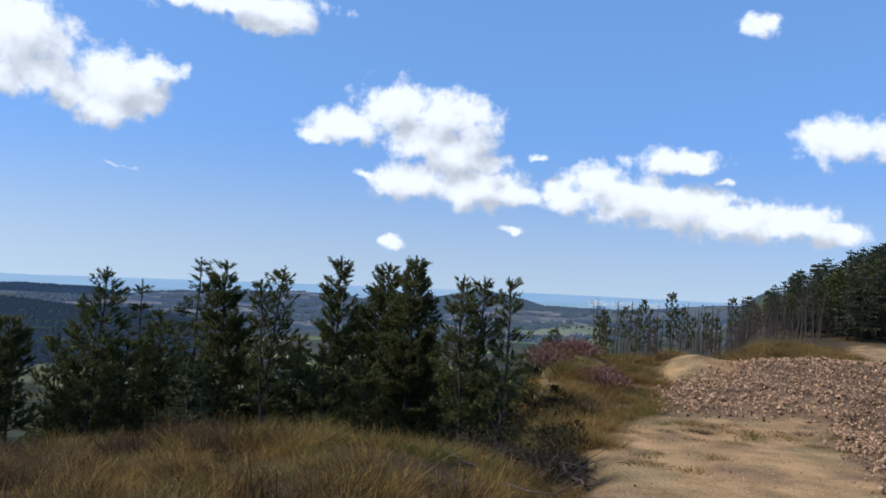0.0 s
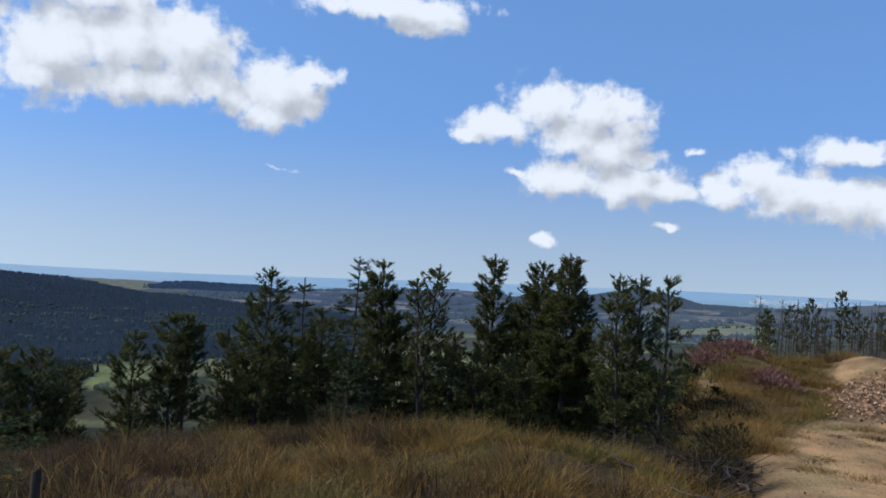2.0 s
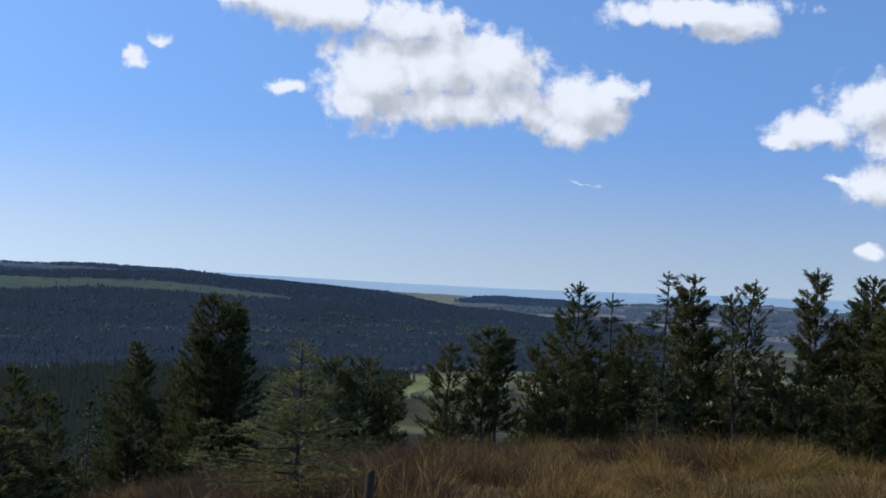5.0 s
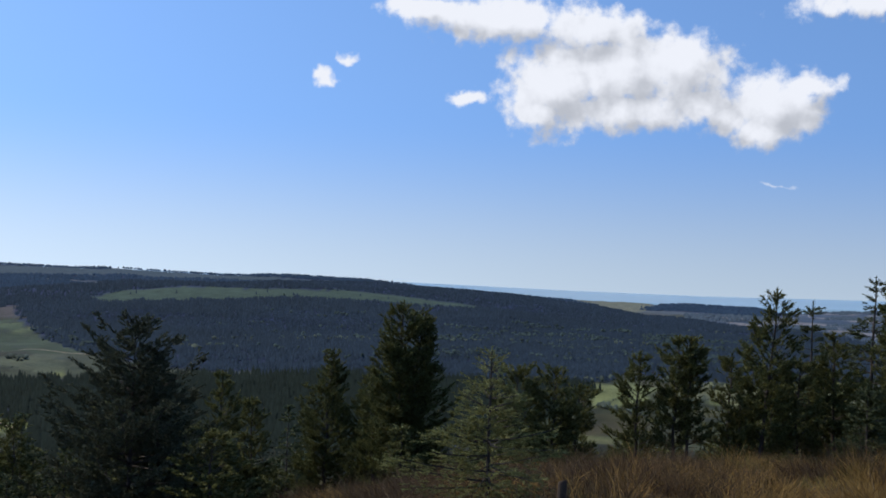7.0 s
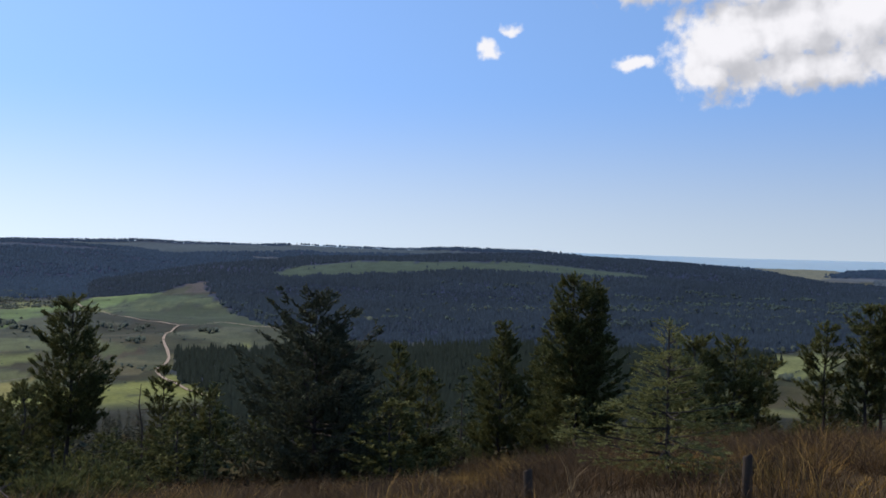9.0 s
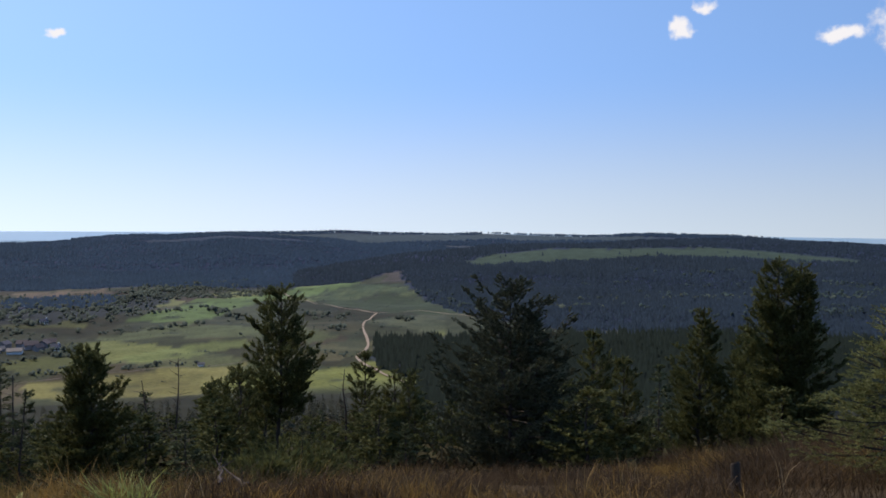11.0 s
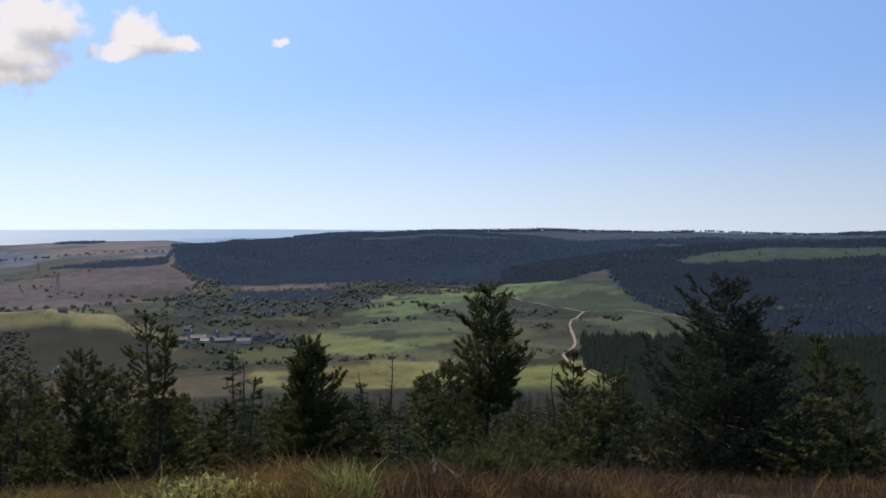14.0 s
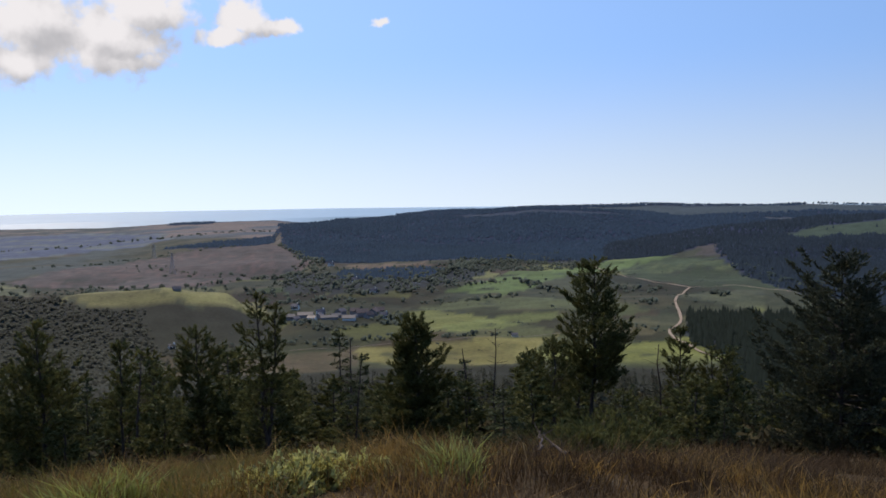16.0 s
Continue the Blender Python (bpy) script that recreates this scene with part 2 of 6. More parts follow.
M_POST = material("weathered_post", (0.06, 0.042, 0.028), 0.9, 5.0, 0.4, 60.0, 0.005)
M_WHITE = material("white_render", (0.75, 0.74, 0.70), 0.9, 0.3, 0.1, 2.0)
M_GREYWALL = material("grey_sheet_wall", (0.26, 0.25, 0.25), 0.8, 0.3, 0.15, 2.0)
M_SLATE = material("slate_roof", (0.12, 0.11, 0.12), 0.7, 0.4, 0.25, 3.0)
M_SHEET = material("pale_sheet_roof", (0.14, 0.125, 0.118), 0.6, 0.3, 0.15, 2.0)
M_BRICKRED = material("red_roof", (0.12, 0.09, 0.085), 0.8, 0.3, 0.15, 2.0)
M_GLASS = material("dark_window", (0.03, 0.035, 0.04), 0.15, 1.0, 0.1, 3.0, specular=0.5)
M_WALLSTONE = material("field_wall_stone", (0.13, 0.098, 0.08), 0.9, 0.3, 0.3, 2.0)
M_BRUSH = material("dark_brushwood", (0.034, 0.025, 0.018), 0.9, 6.0, 0.4, 40.0)
M_STALK = material("pale_stalks", (0.34, 0.24, 0.12), 0.8, 0.6, 0.45, 5.0, random_by="island", specular=0.15, translucent=0.35)
M_STEEL = material("galvanised_steel", (0.3, 0.31, 0.32), 0.5, 0.5, 0.15, 4.0, metal=0.6)


# ================= the lie of the land =================
def step(a, b, x):
    t = np.clip((x - a) / (b - a), 0, 1)
    return t * t * (3 - 2 * t)


def lumps(x, y, size, seed):
    """Smooth rolling unevenness between about -1 and 1."""
    r = np.random.RandomState(seed)
    out = 0
    for k in range(6):
        a, w, p = r.uniform(0, 6.283), r.uniform(0.6, 1.7) / size * 6.283, r.uniform(0, 6.283)
        out = out + np.sin((x * math.cos(a) + y * math.sin(a)) * w + p + 1.3 * np.sin((y * math.cos(a) - x * math.sin(a)) * w * 0.6 + p))
    return out / 3.2


def ridge(az, d, stations, foot, floor, back=0.25):
    """A hill: its crest runs through stations (azimuth, distance, height over eye level); it rises from its foot on the near side."""
    s = np.array(stations, float)
    crest = np.interp(az, s[:, 0], s[:, 1])
    top = np.interp(az, s[:, 0], s[:, 2])
    near = foot if not isinstance(foot, tuple) else np.interp(az, s[:, 0], np.array(foot, float))
    t = np.clip((d - near) / (crest - near), 0, 1)
    up = floor + (top - floor) * (0.55 * t + 0.45 * t * t * (3 - 2 * t))
    return np.where(d <= crest, up, top - (d - crest) * back)


def smooth_max(a, b, k):
    h = np.clip(0.5 + 0.5 * (a - b) / k, 0, 1)
    return b + (a - b) * h + k * h * (1 - h)


FLOOR = -108.0
DOWN_A = np.array([(0, -1.65), (6, -2.15), (10, -2.65), (16, -3.35), (20, -3.95), (28, -5.7), (40, -9.4), (60, -14.5), (110, -27), (200, -46), (350, -72), (550, -93), (800, FLOOR), (2200, FLOOR), (3000, -138), (3600, -165), (9000, -420)])
DOWN_B = np.array([(0, -1.65), (6, -2.3), (10, -3.0), (16, -4.6), (20, -5.6), (28, -7.6), (40, -10.5), (60, -15.5), (110, -28), (200, -47), (350, -73), (550, -94), (800, FLOOR), (2200, FLOOR), (3000, -138), (3600, -165), (9000, -420)])
DOWN_C = np.array([(0, -1.65), (6, -2.2), (10, -2.9), (14, -3.25), (27, -3.35), (36, -2.75), (44, -3.2), (60, -5.0), (80, -8.0), (110, -17), (200, -44), (350, -72), (550, -93), (800, FLOOR), (2200, FLOOR), (3000, -138), (3600, -165), (9000, -420)])
DOWN_F = np.array([(0, -1.65), (6, -2.2), (10, -2.9), (14, -3.25), (27, -3.35), (36, -2.3), (60, -2.8), (130, -3.2), (200, -4), (500, -4), (1500, -3), (9000, -3)])
DOWN_R = np.array([(0, -1.65), (60, 3), (200, 14), (600, 30), (9000, 40)])      # the hillside behind the camera

HILLS = dict(
    upper=dict(stations=[(36, 2900, -148), (41.5, 2900, -128), (41.9, 2900, -60), (47.5, 2900, -51), (50, 2900, -56), (58, 2900, -49), (66, 2900, -43), (73, 2900, -40), (80, 2900, -51), (88, 2900, -88), (96, 2900, -158)], foot=1900, floor=-90),
    shoulder=dict(stations=[(12, 1250, FLOOR - 6), (20, 1500, -104), (24, 1700, -95), (27, 1850, -82), (29, 1950, -71), (30.8, 2000, -66), (34, 1950, -57), (37, 1900, -52), (40, 1900, -46), (41.7, 1900, -41), (48, 1750, -41.5), (53, 1700, -47.5), (56.5, 1690, -51.6), (59, 1670, -58), (62, 1640, -64), (65, 1600, -74), (68.4, 1580, -80), (72, 1550, -92), (76, 1500, FLOOR - 8), (90, 1500, FLOOR - 20)], foot=950, floor=FLOOR),
    dark_hill=dict(stations=[(6, 2600, -128), (10, 2600, -122), (16, 2650, -112), (18.5, 2700, -104), (20, 2700, -88), (24, 2700, -86), (25.4, 2700, -91), (26.4, 2700, -112), (28, 2700, -130)], foot=1700, floor=FLOOR - 6, back=0.12),
    pale_hill=dict(stations=[(22, 3200, -118), (25, 3200, -112), (26, 3200, -103), (28.2, 3200, -102), (30.5, 3200, -98), (33, 3200, -112), (36, 3200, -140)], foot=2300, floor=-125, back=0.2),
    west_ridge=dict(stations=[(-3, 3400, -88), (0, 3400, -84), (2, 3400, -90), (4.7, 3400, -96), (8, 3400, -87), (12, 3400, -96), (16, 3400, -110), (19, 3400, -125), (24, 3400, -150)], foot=2300, floor=-118, back=0.2),
    plantation=dict(stations=[(56, 2400, -106), (62, 2400, -66), (73, 2300, -34), (80, 2250, -41), (84.3, 2200, -52), (88.4, 2100, -58), (88.9, 2000, -96), (91, 2000, -136)], foot=1450, floor=FLOOR),
    heath=dict(stations=[(80, 1900, -320), (85, 1900, -110), (88.6, 1900, -80), (94, 1900, -80), (99, 1850, -95), (106, 1800, -92), (120, 1800, -70)], foot=1000, floor=FLOOR, back=0.0),
    coast=dict(stations=[(77, 3500, -320), (80, 3500, -110), (88, 3500, -89), (92, 3500, -79), (98.7, 3500, -84), (112, 3400, -70), (140, 3400, -40)], foot=2500, floor=-92, back=0.3),
    spur=dict(stations=[(54, 1150, FLOOR - 12), (58.4, 1180, FLOOR - 6), (61.8, 1250, -80), (64.7, 1260, -83), (68, 1240, -89), (71, 1220, -95), (74.7, 1180, -104), (79, 1180, FLOOR - 10)], foot=980, floor=FLOOR, back=0.2),
    knoll=dict(stations=[(86, 700, FLOOR - 25), (89, 720, -90), (91.5, 740, -69), (95, 750, -62), (99.5, 750, -64), (104, 740, -65), (112, 700, -75), (125, 700, -60)], foot=560, floor=-96, back=0.3),
    headland=dict(stations=[(6, 3700, -260), (3, 3700, -110), (0, 3700, -84), (-2.4, 3700, -50), (-5.1, 3700, -77), (-7.5, 3700, -118), (-9, 3700, -160)][::-1], foot=2400, floor=-112),
    farside=dict(stations=[(-30, 3000, -10), (-17, 3000, -37), (-12, 3000, -66), (-9.5, 3000, -80), (-7.2, 3000, -100), (-3, 3000, -135)], foot=1800, floor=-112),
    fields_west=dict(stations=[(-14, 1900, -90), (-8.6, 1900, -82), (-5, 1900, -86), (3, 1900, -88), (10, 1800, FLOOR - 8)], foot=1200, floor=FLOOR, back=0.12),
)


def land(az, d):
    """Height of the ground over the world's zero at azimuth (degrees to the left) and distance from the standing place."""
    az, d = np.asarray(az, float), np.asarray(d, float)
    x, y = -d * np.sin(np.radians(az)), d * np.cos(np.radians(az))
    za, zb, zc, zf, zr = (np.interp(d, p[:, 0], p[:, 1]) for p in (DOWN_A, DOWN_B, DOWN_C, DOWN_F, DOWN_R))
    wb, wc, wf = step(24, 56, az), step(-4.0, -7.0, az), step(-15.5, -19, az)
    wr = step(-32, -80, az) + step(112, 165, az)
    base = za + (zb - za) * wb
    base = base + (zc - base) * wc
    base = base + (zf - base) * wf
    base = base + (zr - base) * wr
    # grassy mound, the gully beside it, the heather bank, the heap of rubble
    base = base + 0.6 * np.exp(-((az - 6) / 8.5) ** 2 - ((d - 16) / 4.5) ** 2)
    base = base - 0.5 * np.exp(-((az + 6.5) / 2.5) ** 2 - ((d - 19) / 5.0) ** 2)
    base = base + 0.55 * np.exp(-((az + 8.3) / 2.2) ** 2 - ((d - 33) / 3.5) ** 2)
    base = base + 0.35 * np.exp(-((az + 15.2) / 1.6) ** 2 - ((d - 37) / 3.0) ** 2)
    z = base
    for h in HILLS.values():
        z = smooth_max(z, np.where(d > 450, ridge(az, d, **h), -400), 5.0)
    rough = lumps(x, y, 7.0, 3) * 0.12 * step(4, 12, d) * (1 - 0.75 * step(-9, -11, az) * step(32, 28, d)) + lumps(x, y, 60.0, 5) * 0.8 * step(40, 150, d) + lumps(x, y, 330.0, 8) * 3.0 * step(300, 900, d) * step(4000, 2600, d)
    z = z + rough * (1 - 0.6 * step(3000, 4000, d))
    # the sea rises to the horizon
    edge = np.interp(az, [-180, -40, -20, 5, 60, 80, 120, 180], [3600, 3600, 3950, 3950, 3800, 3700, 3700, 3600])
    brim = np.interp(az, [-20, -7.5, 6, 23, 31, 60, 85, 100], [-0.6, -0.7, -0.95, -1.3, -1.3, -0.95, -0.63, -0.52])
    water = np.where(d > edge, d * np.tan(np.radians(brim - 0.6 * np.clip((4900 - d) / (4900 - edge), 0, 1) ** 1.5)), -400)
    z = np.where(d > edge, np.maximum(z, water), z)
    return z + EYE, d > edge, np.abs(z - water) < 0.01


def ground(az, d):
    return float(land(az, d)[0])


def spot(az, d, lift=0.0):
    return Vector((-d * math.sin(radians(az)), d * math.cos(radians(az)), ground(az, d) + lift))


def blend(base, colour, w):
    return base + (np.array(colour) - base) * np.clip(w, 0, 1)[..., None]


def inside(az, d, corners):
    """Which places lie in a patch of the plan, given by corners (azimuth, distance)."""
    x, y = -d * np.sin(np.radians(az)), d * np.cos(np.radians(az))
    x, y = x + lumps(x, y, 30, 21) * 0.004 * d, y + lumps(x, y, 30, 22) * 0.004 * d
    p = [(-r * math.sin(radians(a)), r * math.cos(radians(a))) for a, r in corners]
    hit = np.zeros(np.shape(x), bool)
    for (x0, y0), (x1, y1) in zip(p, p[1:] + p[:1]):
        if y0 == y1:
            continue
        hit ^= ((y0 > y) != (y1 > y)) & (x < (x1 - x0) * (y - y0) / (y1 - y0) + x0)
    return hit


CLEARING = [(-7.5, 11.5), (-12, 7), (-29, 7), (-29, 17), (-23.6, 23), (-22.1, 28.5), (-18.5, 27.6), (-13.9, 27), (-11, 24), (-10.3, 19), (-10.8, 15)]
RUBBLE = [(-13.3, 27), (-18.5, 27.4), (-22.1, 28.5), (-23.4, 23), (-26.5, 16.5), (-30, 16), (-30, 41), (-25.3, 41), (-20.4, 38), (-16.5, 34), (-13.4, 32)]
BARE = [[(-13.3, 32), (-16.5, 34), (-17.4, 37), (-15.5, 39.5), (-13.3, 36)], [(-22.5, 44), (-30, 40), (-30, 70), (-24, 64)]]
PLANTED = [(12, 1150), (14, 1500), (20, 1750), (27, 2000), (30, 2150), (44, 2050), (62, 2360), (72, 2340), (80, 2290), (88.4, 2150), (88.2, 1800), (86.0, 1300), (84.5, 1290), (79, 1270), (76.4, 1258), (71.5, 1240), (69.5, 1230), (67, 1300), (62.6, 1420), (61.5, 1090), (58.6, 850), (53, 775), (46, 757), (41, 745), (37.5, 740), (31, 748), (28.2, 760), (27, 860), (24, 800), (14, 900)]
TOPWOOD = [(41.9, 2550), (41.9, 3050), (80, 3050), (88, 2300), (80, 2280), (72, 2330), (62, 2350)]
FELLED = [(59, 1480), (57, 1560), (55.3, 1575), (50, 1590), (43, 1635), (36, 1640), (36, 1570), (43, 1520), (50, 1460), (54.4, 1440), (58, 1445)]
FELLED_FACE = [(79, 2120), (75, 2180), (69, 2280), (66, 2230), (72, 2140), (77, 2080)]
FELLED_TOP = [(43, 2560), (43, 2700), (50, 2740), (50, 2870), (57.5, 2880), (58, 2830), (64, 2830), (72, 2780), (72, 2640), (67, 2560), (66, 2350), (63.5, 2350), (62, 2500), (57, 2560)]
DARK_HILL = [(26.2, 2350), (20, 2300), (18, 2450), (18, 2740), (26.2, 2740)]
COAST_WOOD = [(94.6, 3380), (92.2, 3380), (92.2, 3520), (94.6, 3520)]
VALLEY_BLOCK = [(85, 1060), (84.6, 1150), (79.6, 1170), (78.3, 1120), (80.5, 1050)]
LOW_WOOD = [(64.2, 565), (64.2, 700), (60, 715), (56.8, 720), (51, 735), (45, 760), (38, 745), (31, 748), (28.8, 715), (31, 600), (35, 480), (41, 330), (45, 300), (60, 300), (62, 430), (61.5, 520)]
BROWN = [(104, 1180), (101, 1345), (93.8, 1690), (88.4, 1790), (86.1, 1300), (87.6, 1180), (92.6, 990), (100, 1101)]
STRIP = [(95, 1745), (92, 1720), (88.9, 1780), (88.5, 2050), (92, 1900)]
BELT_WOOD = [(79.5, 1080), (77.5, 1270), (73, 1290), (70, 1240), (69, 1200), (71.5, 1140), (74.5, 1105)]
WOODY = [(88.2, 900), (88.2, 1250), (86, 1150), (84, 1135), (79, 1150), (76.5, 1240), (76, 1080), (79, 930), (83, 860)]
LEFT_WOOD = [(97, 1950), (106, 1700), (106, 2900), (99, 3000), (95, 2600), (94.5, 2150)]
GORSE = [(95.5, 560), (96.5, 690), (99.5, 694), (101, 735), (110, 740), (110, 470), (96, 470)]
MEADOWS = [
    ([(84.4, 557), (78, 580), (72, 596), (73.4, 520), (74.8, 470), (83.7, 506)], (0.180, 0.163, 0.054)),
    ([(101, 560), (92, 540), (84, 560), (84, 480), (91, 470), (101, 480)], (0.088, 0.07, 0.04)),
    ([(78.9, 656), (78.2, 606), (72, 673), (71.3, 725), (75, 700)], (0.133, 0.155, 0.046)),
    ([(78.4, 880), (74.6, 1100), (71.3, 1150), (68.5, 1230), (64.7, 1372), (65, 1173), (69.6, 1090), (74.7, 842), (77, 855)], (0.105, 0.154, 0.039)),
    ([(68.6, 1103), (65, 1219), (62, 1180), (61.5, 1080), (58.6, 850), (63.5, 895), (67, 1010)], (0.052, 0.072, 0.028)),
    ([(63.6, 1400), (62.1, 1400), (61.5, 1240), (63.0, 1230)], (0.075, 0.068, 0.042)),
    ([(90, 950), (87, 962), (87, 887), (89.6, 910)], (0.062, 0.101, 0.032)),
    ([(84.3, 1253), (79.6, 1240), (79.4, 1180), (84.3, 1160)], (0.179, 0.135, 0.064)),
    ([(101, 722), (99.5, 704), (94.5, 698), (92.0, 706), (90.2, 708), (89.2, 730), (89.5, 830), (100, 830)], (0.185, 0.175, 0.06)),
    # near face of the knoll: dark scrub, its shade included in the colour
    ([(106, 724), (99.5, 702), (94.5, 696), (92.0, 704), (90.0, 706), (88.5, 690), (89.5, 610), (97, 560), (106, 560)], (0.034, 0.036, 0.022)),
    ([(29.3, 740), (27, 765), (25.5, 745), (26.5, 660), (29.1, 630)], (0.145, 0.162, 0.053)),
    ([(24, 800), (10, 800), (10, 680), (24, 700)], (0.121, 0.121, 0.050)),
    ([(31.5, 1965), (28, 1905), (26, 2400), (26, 3200), (31, 3200)], (0.146, 0.151, 0.069)),
    ([(81, 760), (72, 730), (68, 690), (66, 730), (70, 800), (76, 830)], (0.097, 0.114, 0.043)),
    ([(70, 660), (66, 640), (66, 600), (71, 600)], (0.114, 0.103, 0.049)),
    ([(-3, 1300), (-10, 1400), (-10, 1900), (-3, 1850)], (0.16, 0.19, 0.08)),
    ([(-5, 1500), (-9, 1600), (-9, 1720), (-5, 1650)], (0.2, 0.18, 0.085)),
]


def parcels(x, y):
    """Small fields: a tone from -1 to 1 for each, and the distance in metres to its nearest hedge."""
    u, v = x * 0.94 + y * 0.34, y * 0.94 - x * 0.34
    v = v + 14 * np.sin(u / 75.0)
    row = np.floor(v / 62.0)
    u = u + 97.0 * np.sin(row * 12.9) + 9 * np.sin(v / 40.0)
    wide = 88.0 + 30 * np.sin(row * 7.7)
    colm = np.floor(u / wide)
    h = np.sin(row * 127.1 + colm * 311.7) * 43758.5453
    tone = 2 * (h - np.floor(h)) - 1
    fu, fv = u / wide - colm, v / 62.0 - row
    return tone, np.minimum(np.minimum(fu, 1 - fu) * wide, np.minimum(fv, 1 - fv) * 62.0)


def wooded(az, d):
    """Where conifers stand close together."""
    far = (inside(az, d, PLANTED) & ~inside(az, d, FELLED) & ~inside(az, d, FELLED_FACE)) | (inside(az, d, TOPWOOD) & ~inside(az, d, FELLED_TOP)) | inside(az, d, STRIP) | inside(az, d, DARK_HILL) | inside(az, d, COAST_WOOD) | inside(az, d, VALLEY_BLOCK)
    return far | inside(az, d, LOW_WOOD)


def young_wood(az, d):
    """Felled and replanted ground with a thin growth of small conifers."""
    return inside(az, d, FELLED) | inside(az, d, FELLED_FACE) | inside(az, d, FELLED_TOP)


def cover(az, d):
    """Colour of what grows or lies on the ground, plus painted haze and shade."""
    x, y = -d * np.sin(np.radians(az)), d * np.cos(np.radians(az))
    nm = lumps(x, y, 18, 14) + 0.6 * lumps(x, y, 8, 15)
    n0, n1, n2, n3 = lumps(x, y, 9, 10), lumps(x, y, 60, 11), lumps(x, y, 170, 12), lumps(x, y, 600, 13)
    c = np.zeros(np.shape(az) + (3,)) + np.array((0.075, 0.05, 0.024))
    c = blend(c, (0.05, 0.036, 0.019), step(0.0, 0.6, n0) * 0.8)
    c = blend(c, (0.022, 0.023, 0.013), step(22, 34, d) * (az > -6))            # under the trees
    dirt, rubble = np.zeros(np.shape(az)), np.zeros(np.shape(az))
    for k in range(9):                                                           # ragged, soft edges
        a2, d2 = az + 0.9 * math.sin(k * 2.4) + 1.2 * lumps(x, y, 2.2, 31), d + 0.9 * math.cos(k * 2.4) + 0.9 * lumps(x, y, 2.6, 32)
        rub = inside(a2, d2, RUBBLE)
        dirt += (inside(a2, d2, CLEARING) | rub | inside(a2, d2, BARE[0]) | inside(a2, d2, BARE[1])) / 9
        rubble += rub / 9
    c = blend(c, (0.40, 0.24, 0.108), dirt * (1 - 0.3 * step(0.1, 0.8, lumps(x, y, 3.5, 33))))
    worn = lumps(x, y, 5.0, 34) + 0.5 * lumps(x, y, 1.6, 35)
    c = blend(c, (0.2, 0.165, 0.075), dirt * step(0.25, 0.9, worn) * 0.5)
    c = blend(c, (0.25, 0.155, 0.08), dirt * step(0.2, 0.8, lumps(x, y, 3.0, 36) - 0.3 * worn) * 0.7)
    c = blend(c, (0.3, 0.2, 0.09), step(-4.5, -7, az) * step(-14, -12, az) * step(19, 23, d) * step(40, 36, d) * (1 - dirt) * (0.55 + 0.4 * np.clip(n0, -1, 1)))
    c = blend(c, (0.14, 0.086, 0.054), rubble * 0.9)
    far = step(455, 490, d)
    c = blend(c, (0.055, 0.062, 0.028), far)                                      # valley pasture
    c = blend(c, (0.085, 0.08, 0.036), far * step(0.0, 0.5, n2) * 0.8)
    c = blend(c, (0.034, 0.042, 0.022), far * step(0.2, 0.6, n1) * 0.7)
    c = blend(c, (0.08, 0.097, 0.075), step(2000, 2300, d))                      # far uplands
    c = blend(c, (0.165, 0.135, 0.08), step(1745, 1900, d) * (az > 84) * step(-0.4, 0.2, n3 + 0.3 * n2))
    c = blend(c, (0.11, 0.118, 0.065), step(1500, 1700, d) * (az < 22) * step(0.2, 0.5, n2 + 0.4 * n1) * 0.8)
    # bluer greens to the west, with the haze in their colour
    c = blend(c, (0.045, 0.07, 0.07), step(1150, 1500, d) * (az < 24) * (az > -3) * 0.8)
    west = step(1300, 1600, d) * (az < 24) * (az > -9) * step(0.35, 0.7, lumps(x, y, 210, 71) + 0.5 * lumps(x * 0.6, y * 1.9, 150, 72))
    c = blend(c, (0.23, 0.21, 0.13), west * 0.8)
    c = blend(c, (0.065, 0.08, 0.05), step(1100, 1350, d) * step(95, 99, az) * step(0.6, -0.2, n2 + n3))
    tone, edge = parcels(x, y)
    farmed = step(470, 520, d) * step(1330, 1200, d) * ((az > 60) | (az < 30)) * (az > -12)
    c = c * (1 + 0.6 * tone * farmed)[..., None]
    c = blend(c, (0.14, 0.15, 0.04), farmed * step(0.45, 0.75, tone) * 0.85)
    c = blend(c, (0.12, 0.09, 0.05), farmed * step(-0.5, -0.8, tone) * 0.6)
    # left side of the valley darkened: cloud shade put into the field colour
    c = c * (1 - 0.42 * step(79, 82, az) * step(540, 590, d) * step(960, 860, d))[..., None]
    for corners, colour in MEADOWS:
        c = blend(c, colour, inside(az, d, corners) * (1.0 - 0.18 * step(0.0, 0.7, n1) - 0.22 * step(0.1, 0.9, nm)))
    c = blend(c, (0.092, 0.078, 0.048), inside(az, d, BROWN) * 1.0)
    c = blend(c, (0.07, 0.07, 0.045), inside(az, d, BROWN) * step(0.1, 0.6, n1) * 0.7)
    c = blend(c, (0.15, 0.1, 0.06), inside(az, d, BROWN) * step(0.2, 0.9, nm) * 0.6)
    c = c * (1 + 0.22 * tone * farmed)[..., None]
    c = blend(c, (0.04, 0.05, 0.028), farmed * step(5.0, 1.5, edge) * step(-0.2, 0.3, lumps(x, y, 90, 16)) * 0.8)
    c = blend(c, (0.036, 0.045, 0.033), inside(az, d, WOODY) * 1.0)
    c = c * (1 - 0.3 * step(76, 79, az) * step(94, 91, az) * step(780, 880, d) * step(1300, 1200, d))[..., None]
